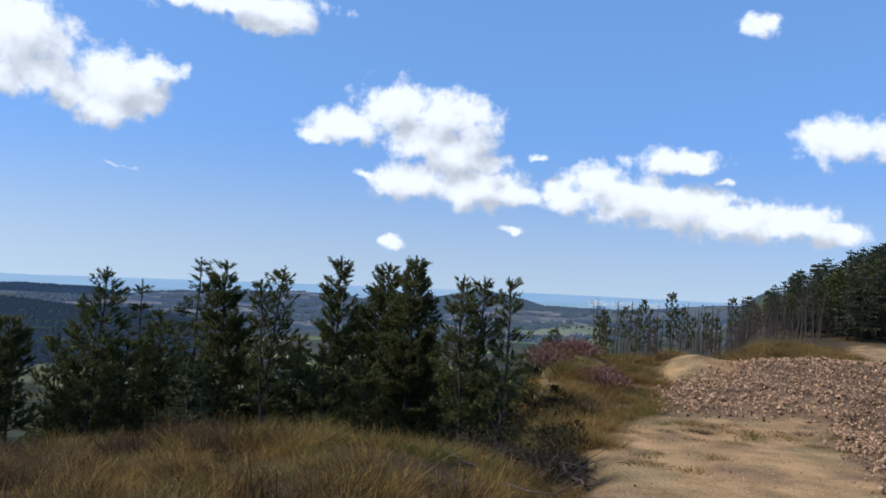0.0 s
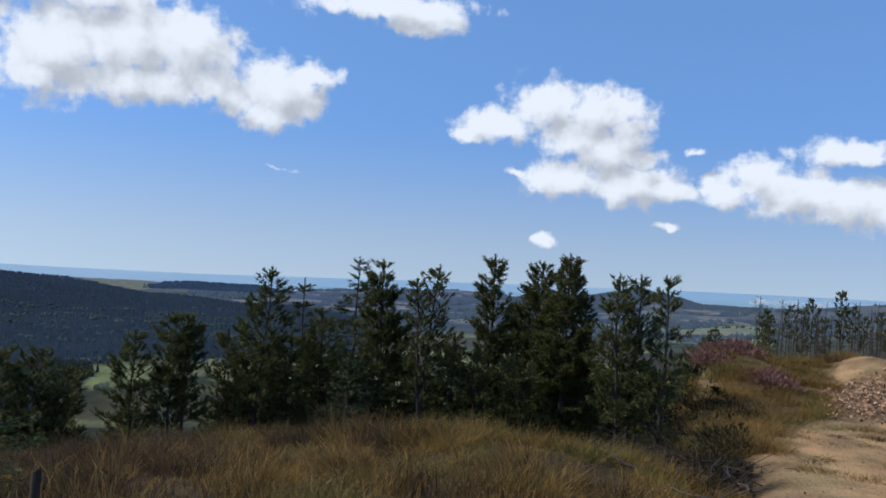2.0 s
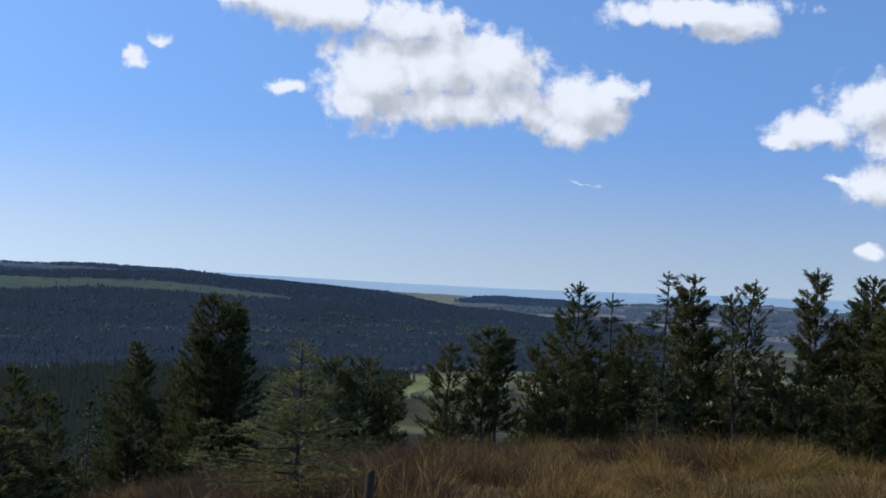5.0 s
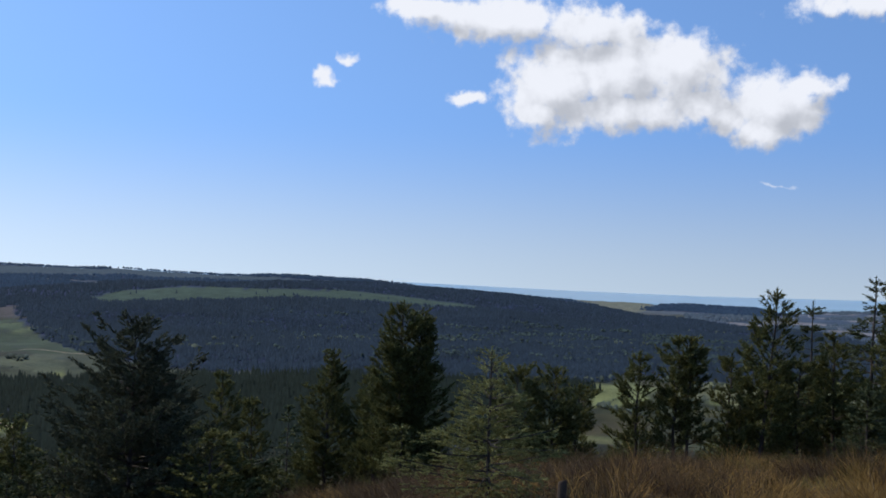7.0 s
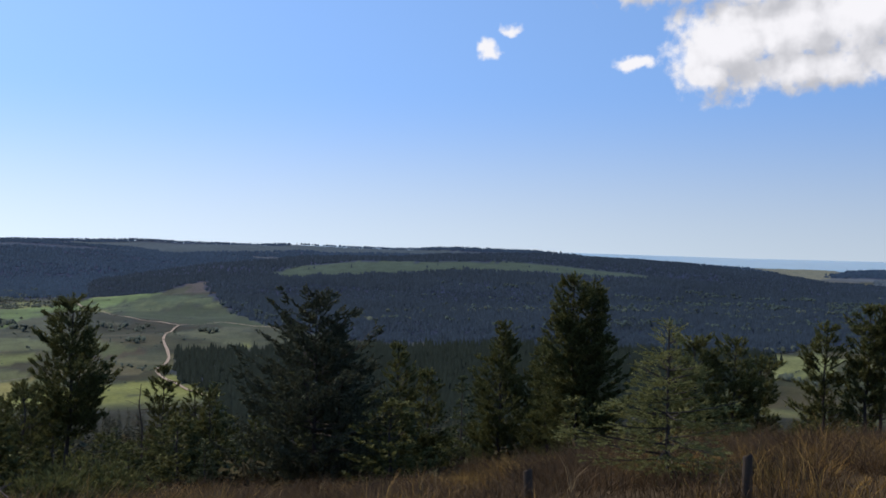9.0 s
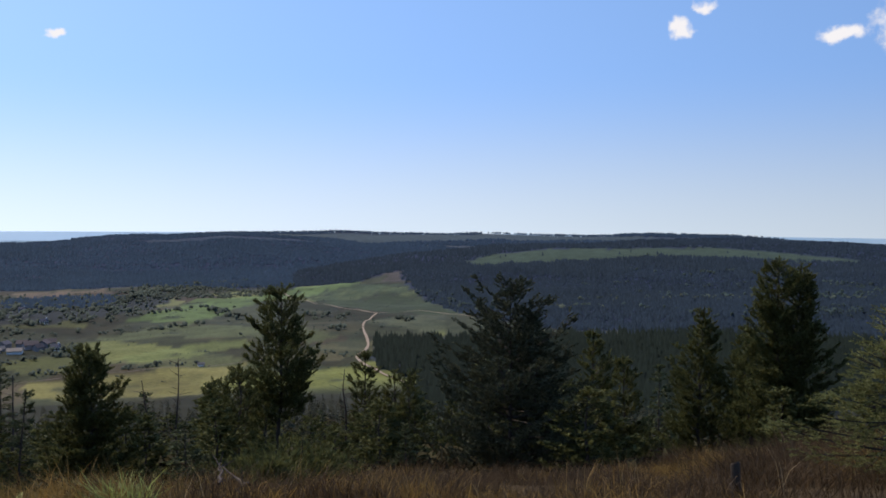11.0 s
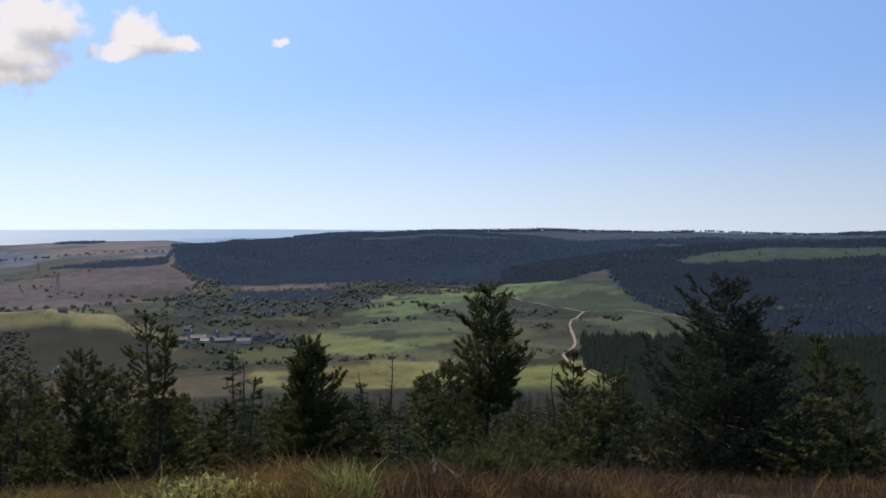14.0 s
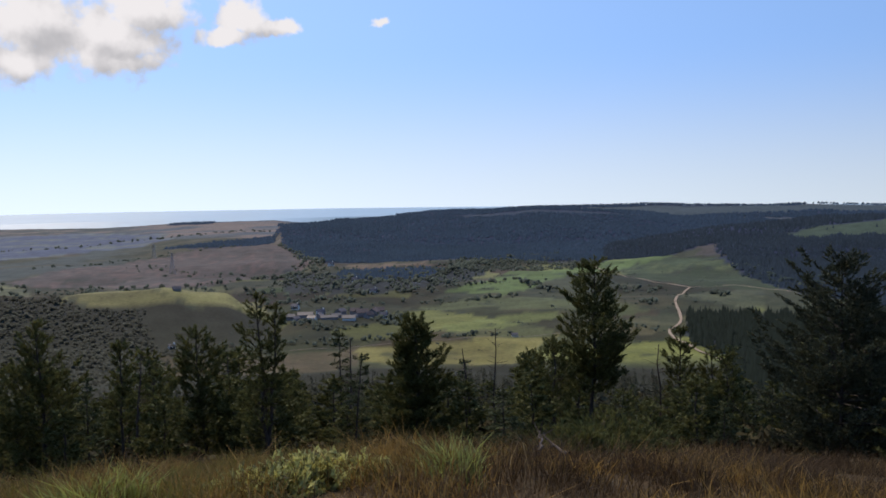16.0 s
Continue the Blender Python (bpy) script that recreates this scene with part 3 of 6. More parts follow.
    # the same face once more at full weight, scrub and painted shade together
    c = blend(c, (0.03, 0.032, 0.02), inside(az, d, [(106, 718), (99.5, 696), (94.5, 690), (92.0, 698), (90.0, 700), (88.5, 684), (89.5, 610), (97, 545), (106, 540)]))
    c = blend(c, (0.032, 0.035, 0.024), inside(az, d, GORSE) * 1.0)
    c = blend(c, (0.05, 0.076, 0.036), inside(az, d, FELLED))
    c = blend(c, (0.05, 0.072, 0.055), inside(az, d, FELLED_TOP))
    c = blend(c, (0.036, 0.055, 0.055), inside(az, d, FELLED_FACE))
    c = blend(c, (0.085, 0.105, 0.1), inside(az, d, LEFT_WOOD))
    c = blend(c, (0.13, 0.15, 0.095), inside(az, d, LEFT_WOOD) * step(0.25, 0.5, n2 + 0.5 * n1))
    # forest floor, as blue as the haze-tinted conifers above it
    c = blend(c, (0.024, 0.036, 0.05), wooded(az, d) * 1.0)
    # blue grows with distance: aerial haze painted into the ground colour
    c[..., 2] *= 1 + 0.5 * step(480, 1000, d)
    return c


# polar sheet, finest where the ground is looked at
az_in = np.arange(-28, 107.01, 0.27)
az_out = np.concatenate([np.arange(107, 332, 4.0)[1:]])
AZ = np.concatenate([az_in, az_out])
RD = np.concatenate([[0.01, 0.6], np.geomspace(2.0, 4900, 360)])
GA, GD = np.meshgrid(AZ, RD, indexing="ij")
GAW = np.where(GA > 180, GA - 360, GA)
GZ, _, WET = land(GAW, GD)
verts = np.stack([-GD * np.sin(np.radians(GA)), GD * np.cos(np.radians(GA)), GZ], -1).reshape(-1, 3)
na, nr = len(AZ), len(RD)
i, j = np.meshgrid(np.arange(na), np.arange(nr - 1), indexing="ij")
i2 = (i + 1) % na
quads = np.stack([i * nr + j, i * nr + j + 1, i2 * nr + j + 1, i2 * nr + j], -1).reshape(-1, 4)[:, ::-1]


def mesh_of(name, v, f, mats, index=None, smooth=False):
    """A mesh from arrays of corners and of faces that all have as many sides."""
    me = bpy.data.meshes.new(name)
    v, f = np.asarray(v, np.float32), np.asarray(f, np.int32)
    me.vertices.add(len(v))
    me.vertices.foreach_set("co", v.ravel())
    me.loops.add(f.size)
    me.loops.foreach_set("vertex_index", f.ravel())
    me.polygons.add(len(f))
    me.polygons.foreach_set("loop_start", np.arange(0, f.size, f.shape[1], dtype=np.int32))
    for m in (mats if isinstance(mats, (list, tuple)) else [mats]):
        me.materials.append(m)
    if index is not None:
        me.polygons.foreach_set("material_index", np.asarray(index, np.int32))
    me.polygons.foreach_set("use_smooth", np.full(len(f), smooth))
    me.update()
    me.validate()
    return me


jj = (np.arange(na)[:, None] * 0 + np.arange(nr - 1)[None]).ravel()
wet = WET.reshape(na, nr)[:, 1:].ravel()
index = np.where(wet, 1, np.where(RD[jj] < 60, 2, 0))
me = mesh_of("ground", verts, quads, [M_LAND, M_SEA, M_NEAR], index, True)
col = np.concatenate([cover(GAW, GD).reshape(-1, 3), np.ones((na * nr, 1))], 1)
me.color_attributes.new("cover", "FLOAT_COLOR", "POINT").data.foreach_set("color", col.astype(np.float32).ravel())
tagged(new("ground", me), "rough hillside of straw grass falling to a green valley and the sea", "ground", kind="structure")


# ================= trees =================
def tube(points, radii, sides):
    """Corners and faces of a tapering tube along points."""
    p = np.asarray(points, float)
    t = np.gradient(p, axis=0)
    t /= np.linalg.norm(t, axis=1)[:, None] + 1e-9
    ref = np.where(np.abs(t[:, 2:3]) > 0.9, np.array([[1.0, 0, 0]]), np.array([[0, 0, 1.0]]))
    u = np.cross(t, ref)
    u /= np.linalg.norm(u, axis=1)[:, None] + 1e-9
    w = np.cross(t, u)
    a = np.arange(sides) * 2 * np.pi / sides
    v = p[:, None] + np.asarray(radii)[:, None, None] * (np.cos(a)[None, :, None] * u[:, None] + np.sin(a)[None, :, None] * w[:, None])
    n = len(p)
    i, j = np.meshgrid(np.arange(n - 1), np.arange(sides), indexing="ij")
    k = (j + 1) % sides
    f = np.stack([i * sides + j, i * sides + k, (i + 1) * sides + k, (i + 1) * sides + j], -1).reshape(-1, 4)
    return v.reshape(-1, 3), f


def joined(pieces):
    vs, fs, base = [], [], 0
    for v, f in pieces:
        vs.append(v)
        fs.append(f + base)
        base += len(v)
    return np.concatenate(vs), np.concatenate(fs)


def needles(r, roots, ways, length, width, per, fan, droop=0.0):
    """Slim pointed sprays that spread from each root round its way."""
    n = len(roots) * per
    root = np.repeat(roots, per, 0)
    way = np.repeat(ways, per, 0) + r.normal(0, fan, (n, 3))
    way[:, 2] -= droop
    way /= np.linalg.norm(way, axis=1)[:, None] + 1e-9
    ln = length * r.uniform(0.55, 1.25, (n, 1))
    side = np.cross(way, r.normal(0, 1, (n, 3)))
    side /= np.linalg.norm(side, axis=1)[:, None] + 1e-9
    w = width * r.uniform(0.7, 1.3, (n, 1))
    v = np.stack([root + side * w * 0.5, root - side * w * 0.5, root + way * ln], 1).reshape(-1, 3)
    return v, np.arange(n * 3).reshape(-1, 3)


def brush(r, base, way, length, per, needle, width, open_=0.8):
    """Shoots set all round with slim needles that point forward."""
    n = len(base) * per
    b, w, ln = np.repeat(base, per, 0), np.repeat(way, per, 0), np.repeat(length, per)[:, None]
    root = b + w * ln * r.uniform(0.0, 1.0, (n, 1))
    out = w * 0.7 + r.normal(0, 0.55 * open_, (n, 3))
    out /= np.linalg.norm(out, axis=1)[:, None] + 1e-9
    side = np.cross(out, r.normal(0, 1, (n, 3)))
    side /= np.linalg.norm(side, axis=1)[:, None] + 1e-9
    side *= width * 0.5 * r.uniform(0.7, 1.3, (n, 1))
    v = np.stack([root + side, root - side, root + out * needle * r.uniform(0.6, 1.25, (n, 1))], 1).reshape(-1, 3)
    return v, np.arange(n * 3).reshape(-1, 3)


# rise of the boughs at the foot and at the top, their curve, the upward turn of the shoots, bare inner part of a bough, gap between whorls
HABIT = dict(pine=(0.25, 1.0, 0.25, 0.75, 0.3, 0.2), spruce=(-0.12, 0.55, 0.06, 0.08, 0.12, 0.2), swept=(0.15, 0.8, 0.3, 0.3, 0.12, 0.2), young=(-0.02, 0.6, 0.12, 0.05, 0.12, 0.13))


def conifer(seed, h, wide, habit="pine", bare=0.05, fill=1.0, coarse=1.0, lean=0.0, foliage=None, per=13):
    """Trunk with boughs, and crown, of a conifer of height h; wide: half-widths of its crown near the top, in the middle and low down;
    bare: clear part of the stem; lean: how far the tip stands to the side of the foot."""
    r = np.random.RandomState(seed)
    low, high, curve, upturn, inner, gap = HABIT[habit]
    inner = 0.08 if fill > 0.8 else inner
    zs = np.linspace(0, h, 12)
    sway = np.cumsum(r.normal(0, 0.006 * h, (12, 2)), 0) * (1.0 if habit == "pine" else 0.3)
    sway -= sway[0] + (sway[-1] - sway[0]) * (zs / h)[:, None]
    stem = np.column_stack([sway[:, 0] + lean * zs / h, sway[:, 1], zs])
    stem[0, 2] = -0.4
    wood = [tube(stem, 0.011 * h * (1 - zs / h) ** 0.8 + 0.008, 7 if coarse < 1.4 else 5)]
    spiky = habit != "pine"
    edge_t = np.array([0.0, 0.03, 0.12, 0.4, 0.75, 1.0])
    edge_w = np.array([0.03 if spiky else 0.12 * wide[0], wide[0] * (0.3 if spiky else 0.4), wide[0], wide[1], wide[2], wide[2] * 0.85])
    lobes = r.uniform(0, 6.283, 3)
    boughs, base, way, length = [], [], [], []
    whorls = max(8, int(h * (1 - bare) / (gap * math.sqrt(coarse))))
    for k in range(whorls):
        t = bare + (0.985 - bare) * (k + r.uniform(0, 0.9)) / whorls
        reach = np.interp(1 - t, edge_t, edge_w)
        count = int(r.randint(4, 7) * (0.55 + 0.45 * fill) + r.rand())
        rise0 = low + (high - low) * t ** 2
        for b in range(count):
            a = r.uniform(0, 6.283)
            lobe = 1 + 0.22 * math.sin(a * 2 + lobes[0] + 5 * t) + 0.16 * math.sin(a + lobes[1] + 11 * t)
            ln = max(0.08, reach * lobe * r.uniform(0.7, 1.25))
            rise = rise0 + r.normal(0, 0.1)
            foot_z = max(0.1, t * h - (ln * rise * 0.7 if not spiky else 0))
            foot = np.array([np.interp(foot_z, zs, stem[:, 0]), np.interp(foot_z, zs, stem[:, 1]), foot_z])
            out, across = np.array([math.cos(a), math.sin(a), 0]), np.array([-math.sin(a), math.cos(a), 0])
            s = np.linspace(0, 1, 4)[:, None]
            path = foot + out * ln * s + np.array([0, 0, 1.0]) * ln * (rise * s + curve * s * s - (0.12 * s if spiky else 0))
            if coarse < 1.4 or b == 0:
                boughs.append(tube(path, np.linspace(0.007 + 0.007 * ln, 0.004, 4), 3))
            m = max(3, int(ln / (0.052 * coarse) * fill * (1.25 if spiky else 1.0)))
            q = inner + (1.02 - inner) * r.rand(m) ** (0.75 if not spiky else 0.9)
            at = np.stack([np.interp(q, s[:, 0], path[:, c]) for c in range(3)], -1)
            turn_side = r.choice([-1, 1], m) * r.uniform(0.2, 1.0, m)
            wing = (0.05 + 0.38 * ln * (1.08 - q)) * r.uniform(0.0, 1.0, m)
            at += across * (np.sign(turn_side) * wing)[:, None] + r.normal(0, 0.03, (m, 3)) + out * (wing * 0.4)[:, None]
            if spiky:
                at[:, 2] -= wing * 0.25
            w = out * 0.75 + across * turn_side[:, None] * 0.8 + np.array([0, 0, 1.0]) * (upturn + 0.5 * rise * (0 if not spiky else 1)) + r.normal(0, 0.12, (m, 3))
            base.append(at)
            way.append(w / np.linalg.norm(w, axis=1)[:, None])
            length.append(r.uniform(0.10, 0.24, m) * coarse ** 0.6)
    top = h * (1 - np.linspace(0, 0.07, 5))
    base.append(np.column_stack([np.interp(top, zs, stem[:, 0]), np.interp(top, zs, stem[:, 1]), top - 0.1]))
    way.append(np.tile([[0, 0, 1.0]], (5, 1)))
    length.append(np.full(5, 0.16))
    for k in range(int(14 * bare / 0.2) if bare > 0.1 else 0):            # dead stubs on the clear stem
        z, a, ln = h * bare * r.uniform(0.3, 1.1), r.uniform(0, 6.283), r.uniform(0.15, 0.6)
        p = np.array([np.interp(z, zs, stem[:, 0]), np.interp(z, zs, stem[:, 1]), z])
        boughs.append(tube(np.array([p, p + np.array([math.cos(a) * ln, math.sin(a) * ln, 0.15 * ln])]), [0.01, 0.003], 3))
    size = dict(pine=(0.115, 0.03), spruce=(0.085, 0.026), swept=(0.1, 0.028), young=(0.055, 0.018))[habit]
    leaf = brush(r, np.concatenate(base), np.concatenate(way), np.concatenate(length), per, size[0] * coarse ** 0.7, size[1] * (coarse if per > 12 else 2.1 * coarse), 0.8)
    return mesh_of("trunk", *joined(wood), M_BARK, smooth=True), mesh_of("crown", *leaf, foliage or (M_PINE if habit == "pine" else M_SPRUCE)), mesh_of("branching", *joined(boughs), M_BARK)


def tree(name, trunk, crown, boughs, m, label, group, category="tree"):
    root = new(name)
    root.matrix_world = m
    stem, leaves, limbs = new("trunk", trunk), new("crown", crown), new("branching", boughs)
    stem.parent, leaves.parent, limbs.parent = root, root, stem
    tagged(limbs, kind="stuff")
    return tagged(root, label, category, group)


MODEL = {}
for k in range(4):
    MODEL["small_pine", k] = conifer(60 + k, 6.0, ((0.4, 0.8, 1.0), (0.35, 0.65, 0.8), (0.5, 1.0, 1.2), (0.45, 0.75, 0.8))[k], "pine", (0.05, 0.2, 0.02, 0.12)[k], 0.9, 2.4, per=6)
for k in range(3):
    MODEL["small_spruce", k] = conifer(70 + k, 6.0, ((0.22, 0.75, 1.2), (0.2, 0.6, 1.0), (0.25, 0.8, 1.35))[k], "spruce", 0.02, 0.85, 2.5, per=6)
for k in range(3):
    MODEL["tall_pine", k] = conifer(80 + k, 9.0, ((0.6, 0.9, 0.7), (0.7, 1.0, 0.6), (0.5, 0.9, 0.6))[k], "pine", (0.45, 0.5, 0.4)[k], 0.8, 2.2, per=6)
for k in range(3):
    MODEL["forest_spruce", k] = conifer(85 + k, 9.0, ((0.3, 0.85, 1.15), (0.3, 0.75, 1.0), (0.35, 0.95, 1.2))[k], "spruce", (0.1, 0.05, 0.2)[k], 0.9, 2.4, foliage=M_FOREST, per=6)
for k in range(4):
    MODEL["thin_pine", k] = conifer(90 + k, 7.0, ((0.5, 0.6, 0.3), (0.4, 0.45, 0.2), (0.55, 0.5, 0.3), (0.35, 0.5, 0.4))[k], "pine", (0.4, 0.5, 0.55, 0.3)[k], (0.5, 0.45, 0.6, 0.4)[k], 2.0, per=7)


def snag(seed, h):
    """A dead standing stem with stubs of branches."""
    r = np.random.RandomState(seed)
    zs = np.linspace(0, h, 6)
    stem = np.column_stack([np.cumsum(r.normal(0, 0.05, 6)), np.cumsum(r.normal(0, 0.05, 6)), zs])
    wood = [tube(stem, np.linspace(0.06, 0.015, 6), 5)]
    for k in range(34):
        t, a = r.uniform(0.3, 1), r.uniform(0, 6.283)
        ln = r.uniform(0.2, 0.8) * (1.3 - 0.7 * t)
        b = np.array([np.interp(t * h, zs, stem[:, c]) for c in range(3)])
        wood.append(tube(np.array([b, b + np.array([math.cos(a) * ln, math.sin(a) * ln, ln * 0.4])]), [0.015, 0.005], 3))
    return mesh_of("trunk", *joined(wood), M_DEAD, smooth=True)


SNAGS = [snag(5 + k, 6.0) for k in range(3)]
HEIGHT = dict(pine=6, spruce=6, larch=6, young=3.2, small_pine=6, small_spruce=6, tall_pine=9, thin_pine=7, forest_spruce=9)
SORT = dict(pine="pine_tree", spruce="spruce_tree", larch="larch_tree", young="young_spruce", small_pine="pine_tree", small_spruce="spruce_tree", tall_pine="pine_tree", thin_pine="pine_tree", forest_spruce="spruce_tree")
LOOK = dict(pine="dense dark green pine tree in rough grass", spruce="dark blue-green spruce tree with layered branches", larch="thin-topped conifer with sparse drooping branches",
            young="young pale green spruce by the fence in grass", small_pine="dark green pine tree on the wooded slope", small_spruce="dark pointed spruce tree on the wooded slope",
            tall_pine="tall pine tree with bare lower stem at the forest edge", forest_spruce="tall dark spruce tree in the forest", thin_pine="slender wind-thinned pine tree with bare stem")
turn = random.Random(5)


def plant(az, d, tip, kind, k, fat, group):
    """A tree whose tip stands at that height over eye level."""
    at = spot(az, d, -0.1)
    s = max(0.25, (EYE + tip - at.z) / HEIGHT[kind])
    trunk, crown, boughs = MODEL[kind, k]
    w = s ** 0.7 * fat * (1.2 if kind in ("pine", "small_pine") else 1.05)
    tree(SORT[kind], trunk, crown, boughs, Matrix.Translation(at) @ pose(0, 0, 0, 0, 0, turn.uniform(0, 360)) @ Matrix.Diagonal((w, w, s, 1)), LOOK[kind], group)


def grow(az, d, tip, lean, bare, fill, top, middle, low, group, habit="", seed=0):
    """A tree of its own shape: its tip stands at that azimuth and height over eye level, its foot lean metres to the right of it."""
    right = Vector((math.cos(radians(az)), math.sin(radians(az)), 0))
    at = Vector((-d * math.sin(radians(az)), d * math.cos(radians(az)), 0)) + right * lean
    at.z = ground(math.degrees(math.atan2(-at.x, at.y)), math.hypot(at.x, at.y)) - 0.1
    habit = habit or ("spruce" if fill < 0 else "pine")
    h = EYE + tip - at.z
    foliage = dict(pine=M_PINE, spruce=M_SPRUCE, swept=M_FOREST, young=M_YOUNG)[habit]
    coarse = {"young": 0.62}.get(habit, 1.0 if d < 30 else 1.2 if d < 100 else 4.0)
    trunk, crown, boughs = conifer(seed + int(abs(az) * 37 + d * 11), h, (top, middle, low), habit, bare, abs(fill), coarse, -lean, foliage, 21 if d > 15 else 22)
    sort = dict(pine="pine", spruce="larch" if abs(fill) < 0.8 else "spruce", swept="spruce", young="young")[habit]
    tree(SORT[sort], trunk, crown, boughs, Matrix.Translation(at) @ pose(0, 0, 0, 0, 0, az), LOOK[sort], group)


# azimuth, distance, height of the tip over eye level, lean, clear part of the stem, fullness (less than nought: a spruce), three half-widths of the crown
PINES_EDGE_1 = [
    (19.15, 26, -0.40, -0.39, 0.05, 0.85, 0.25, 0.71, 0.70),
    (17.22, 28, -0.69, 0.00, 0.02, -0.60, 0.07, 0.37, 0.70),
    (16.11, 27, -1.45, 0.08, 0.00, 1.00, 0.35, 0.58, 0.68),
    (14.06, 29, 0.04, -0.09, 0.02, -0.75, 0.22, 0.83, 1.04),
    (12.60, 27, -0.05, -0.03, 0.00, 1.40, 0.35, 0.61, 0.77),
    (9.24, 26, -0.07, -0.39, 0.30, 0.60, 0.37, 0.50, 0.40),
    (10.59, 26, -0.47, 0.31, 0.35, 0.50, 0.25, 0.34, 0.28),
    (5.98, 28, 0.33, -0.22, 0.02, 1.15, 0.25, 0.60, 0.80),
]
PINES_EDGE_2 = [
    (3.10, 28, 0.17, -0.07, 0.00, 1.30, 0.47, 0.73, 0.83),
    (1.55, 27, 0.43, -0.14, 0.00, 1.40, 0.35, 0.61, 0.80),
    (0.47, 27.5, -0.60, -0.38, 0.05, 1.20, 0.16, 0.36, 0.49),
    (-1.39, 25, -0.06, 0.12, 0.22, 0.85, 0.33, 0.48, 0.51),
    (-2.60, 25.5, -0.05, -0.18, 0.30, 0.70, 0.21, 0.40, 0.43),
    (-4.19, 25, -0.10, -0.18, 0.35, 0.65, 0.24, 0.39, 0.36),
    (8.16, 27, -1.96, 0.00, 0.00, 0.90, 0.29, 0.55, 0.64),
    (4.64, 29, -1.03, 0.00, 0.02, 0.90, 0.21, 0.41, 0.55),
]
PINES_EDGE_3 = [
    (21.46, 27, -2.19, -0.06, 0.10, 0.60, 0.23, 0.51, 0.55),
    (14.35, 25, -2.54, 0.00, 0.00, -1.10, 0.18, 0.51, 0.72),
    (17.82, 26.5, -2.12, 0.00, 0.00, 0.80, 0.32, 0.57, 0.63),
    (6.70, 26, -2.37, 0.00, 0.00, 0.90, 0.31, 0.53, 0.59),
    (4.09, 26, -2.43, 0.00, 0.00, 0.90, 0.28, 0.46, 0.56),
    (10.37, 27, -2.67, 0.00, 0.00, 0.60, 0.23, 0.39, 0.48),
    (-5.77, 46, -3.17, 0.00, 0.00, 0.90, 0.27, 0.49, 0.60),
    (24.41, 26, -1.68, -0.03, 0.20, 0.90, 0.37, 0.50, 0.50),
]
PINES_EDGE_4 = [
    (23.77, 26, -1.70, -0.03, 0.25, 0.85, 0.25, 0.50, 0.53),
    (26.61, 26, -2.16, 0.00, 0.05, 0.90, 0.19, 0.43, 0.56),
    (33.61, 24, -2.50, 0.00, 0.00, 1.00, 0.40, 0.63, 0.66),
    (31.40, 24, -2.51, -0.06, 0.00, 1.00, 0.31, 0.57, 0.66),
    (30.02, 25, -2.99, -0.06, 0.00, 0.90, 0.24, 0.45, 0.54),
    (42.13, 40, -4.73, 0.00, 0.00, 0.90, 0.43, 0.76, 0.95),
    (20.88, 27, -2.85, 0.00, 0.05, 0.70, 0.23, 0.48, 0.55),
]
PINES_SLOPE_1 = [
    (40.61, 35, -1.47, 0.06, 0.05, 1.20, 0.58, 0.83, 1.08),
    (39.47, 35.4, -1.69, -0.46, 0.05, 1.20, 0.46, 0.89, 1.39),
    (69.61, 38, -2.61, -0.32, 0.3, 1.1, 0.6, 1.45, 1.15),
    (64.71, 40, -5.62, -0.19, 0.10, 0.80, 0.29, 0.60, 0.62),
    (62.96, 38, -6.13, 0.00, 0.20, 0.70, 0.34, 0.50, 0.54),
    (62.09, 37, -6.13, 0.00, 0.20, 0.70, 0.40, 0.53, 0.53),
    (72.18, 40, -6.03, 0.05, 0.10, 0.80, 0.33, 0.81, 0.91),
    (51.08, 34, -4.06, 0.00, 0.00, 0.90, 0.28, 0.61, 0.77),
]
PINES_SLOPE_2 = [
    (49.30, 32, -4.66, 0.00, 0.00, 0.90, 0.23, 0.48, 0.69),
    (44.67, 42, -3.94, -0.08, 0.00, 1.10, 0.50, 1.05, 1.20),
    (42.46, 42, -4.65, 0.00, 0.00, 0.90, 0.35, 0.65, 0.80),
    (101.93, 30, -3.45, 0.11, 0.10, 0.95, 0.39, 0.72, 0.86),
    (100.35, 33, -5.80, 0.00, 0.10, 0.70, 0.28, 0.47, 0.55),
    (97.58, 36, -4.96, 0.04, 0.25, 0.70, 0.21, 0.47, 0.51),
    (93.33, 32, -4.10, 0.25, 0.10, 1.00, 0.50, 0.88, 1.03),
    (89.79, 28, -2.71, 0.25, 0.18, 0.62, 0.30, 0.53, 0.80),
]
PINES_SLOPE_3 = [
    (88.57, 28, -3.02, -0.33, 0.50, 0.60, 0.17, 0.30, 0.23),
    (84.98, 35, -4.91, 0.00, 0.02, -0.50, 0.17, 0.42, 0.71),
    (83.66, 30, -4.98, -0.32, 0.00, -0.45, 0.05, 0.21, 0.46),
    (80.48, 38, -4.73, 0.00, 0.00, 1.50, 0.63, 1.00, 1.31),
    (72.10, 36, -5.50, 0.04, 0.20, 0.70, 0.26, 0.60, 0.64),
    (88.38, 34, -5.92, 0.00, 0.00, 0.80, 0.28, 0.49, 0.69),
    (103.16, 31, -4.61, 0.00, 0.00, 0.80, 0.26, 0.48, 0.66),
    (95.81, 38, -6.52, 0.00, 0.00, 0.80, 0.32, 0.54, 0.77),
]
for rows, group in ((PINES_EDGE_1 + PINES_EDGE_2 + PINES_EDGE_3 + PINES_EDGE_4, "trees on the grassy edge"), (PINES_SLOPE_1 + PINES_SLOPE_2 + PINES_SLOPE_3, "trees on the slope")):
    for row in rows:
        grow(*row, group)
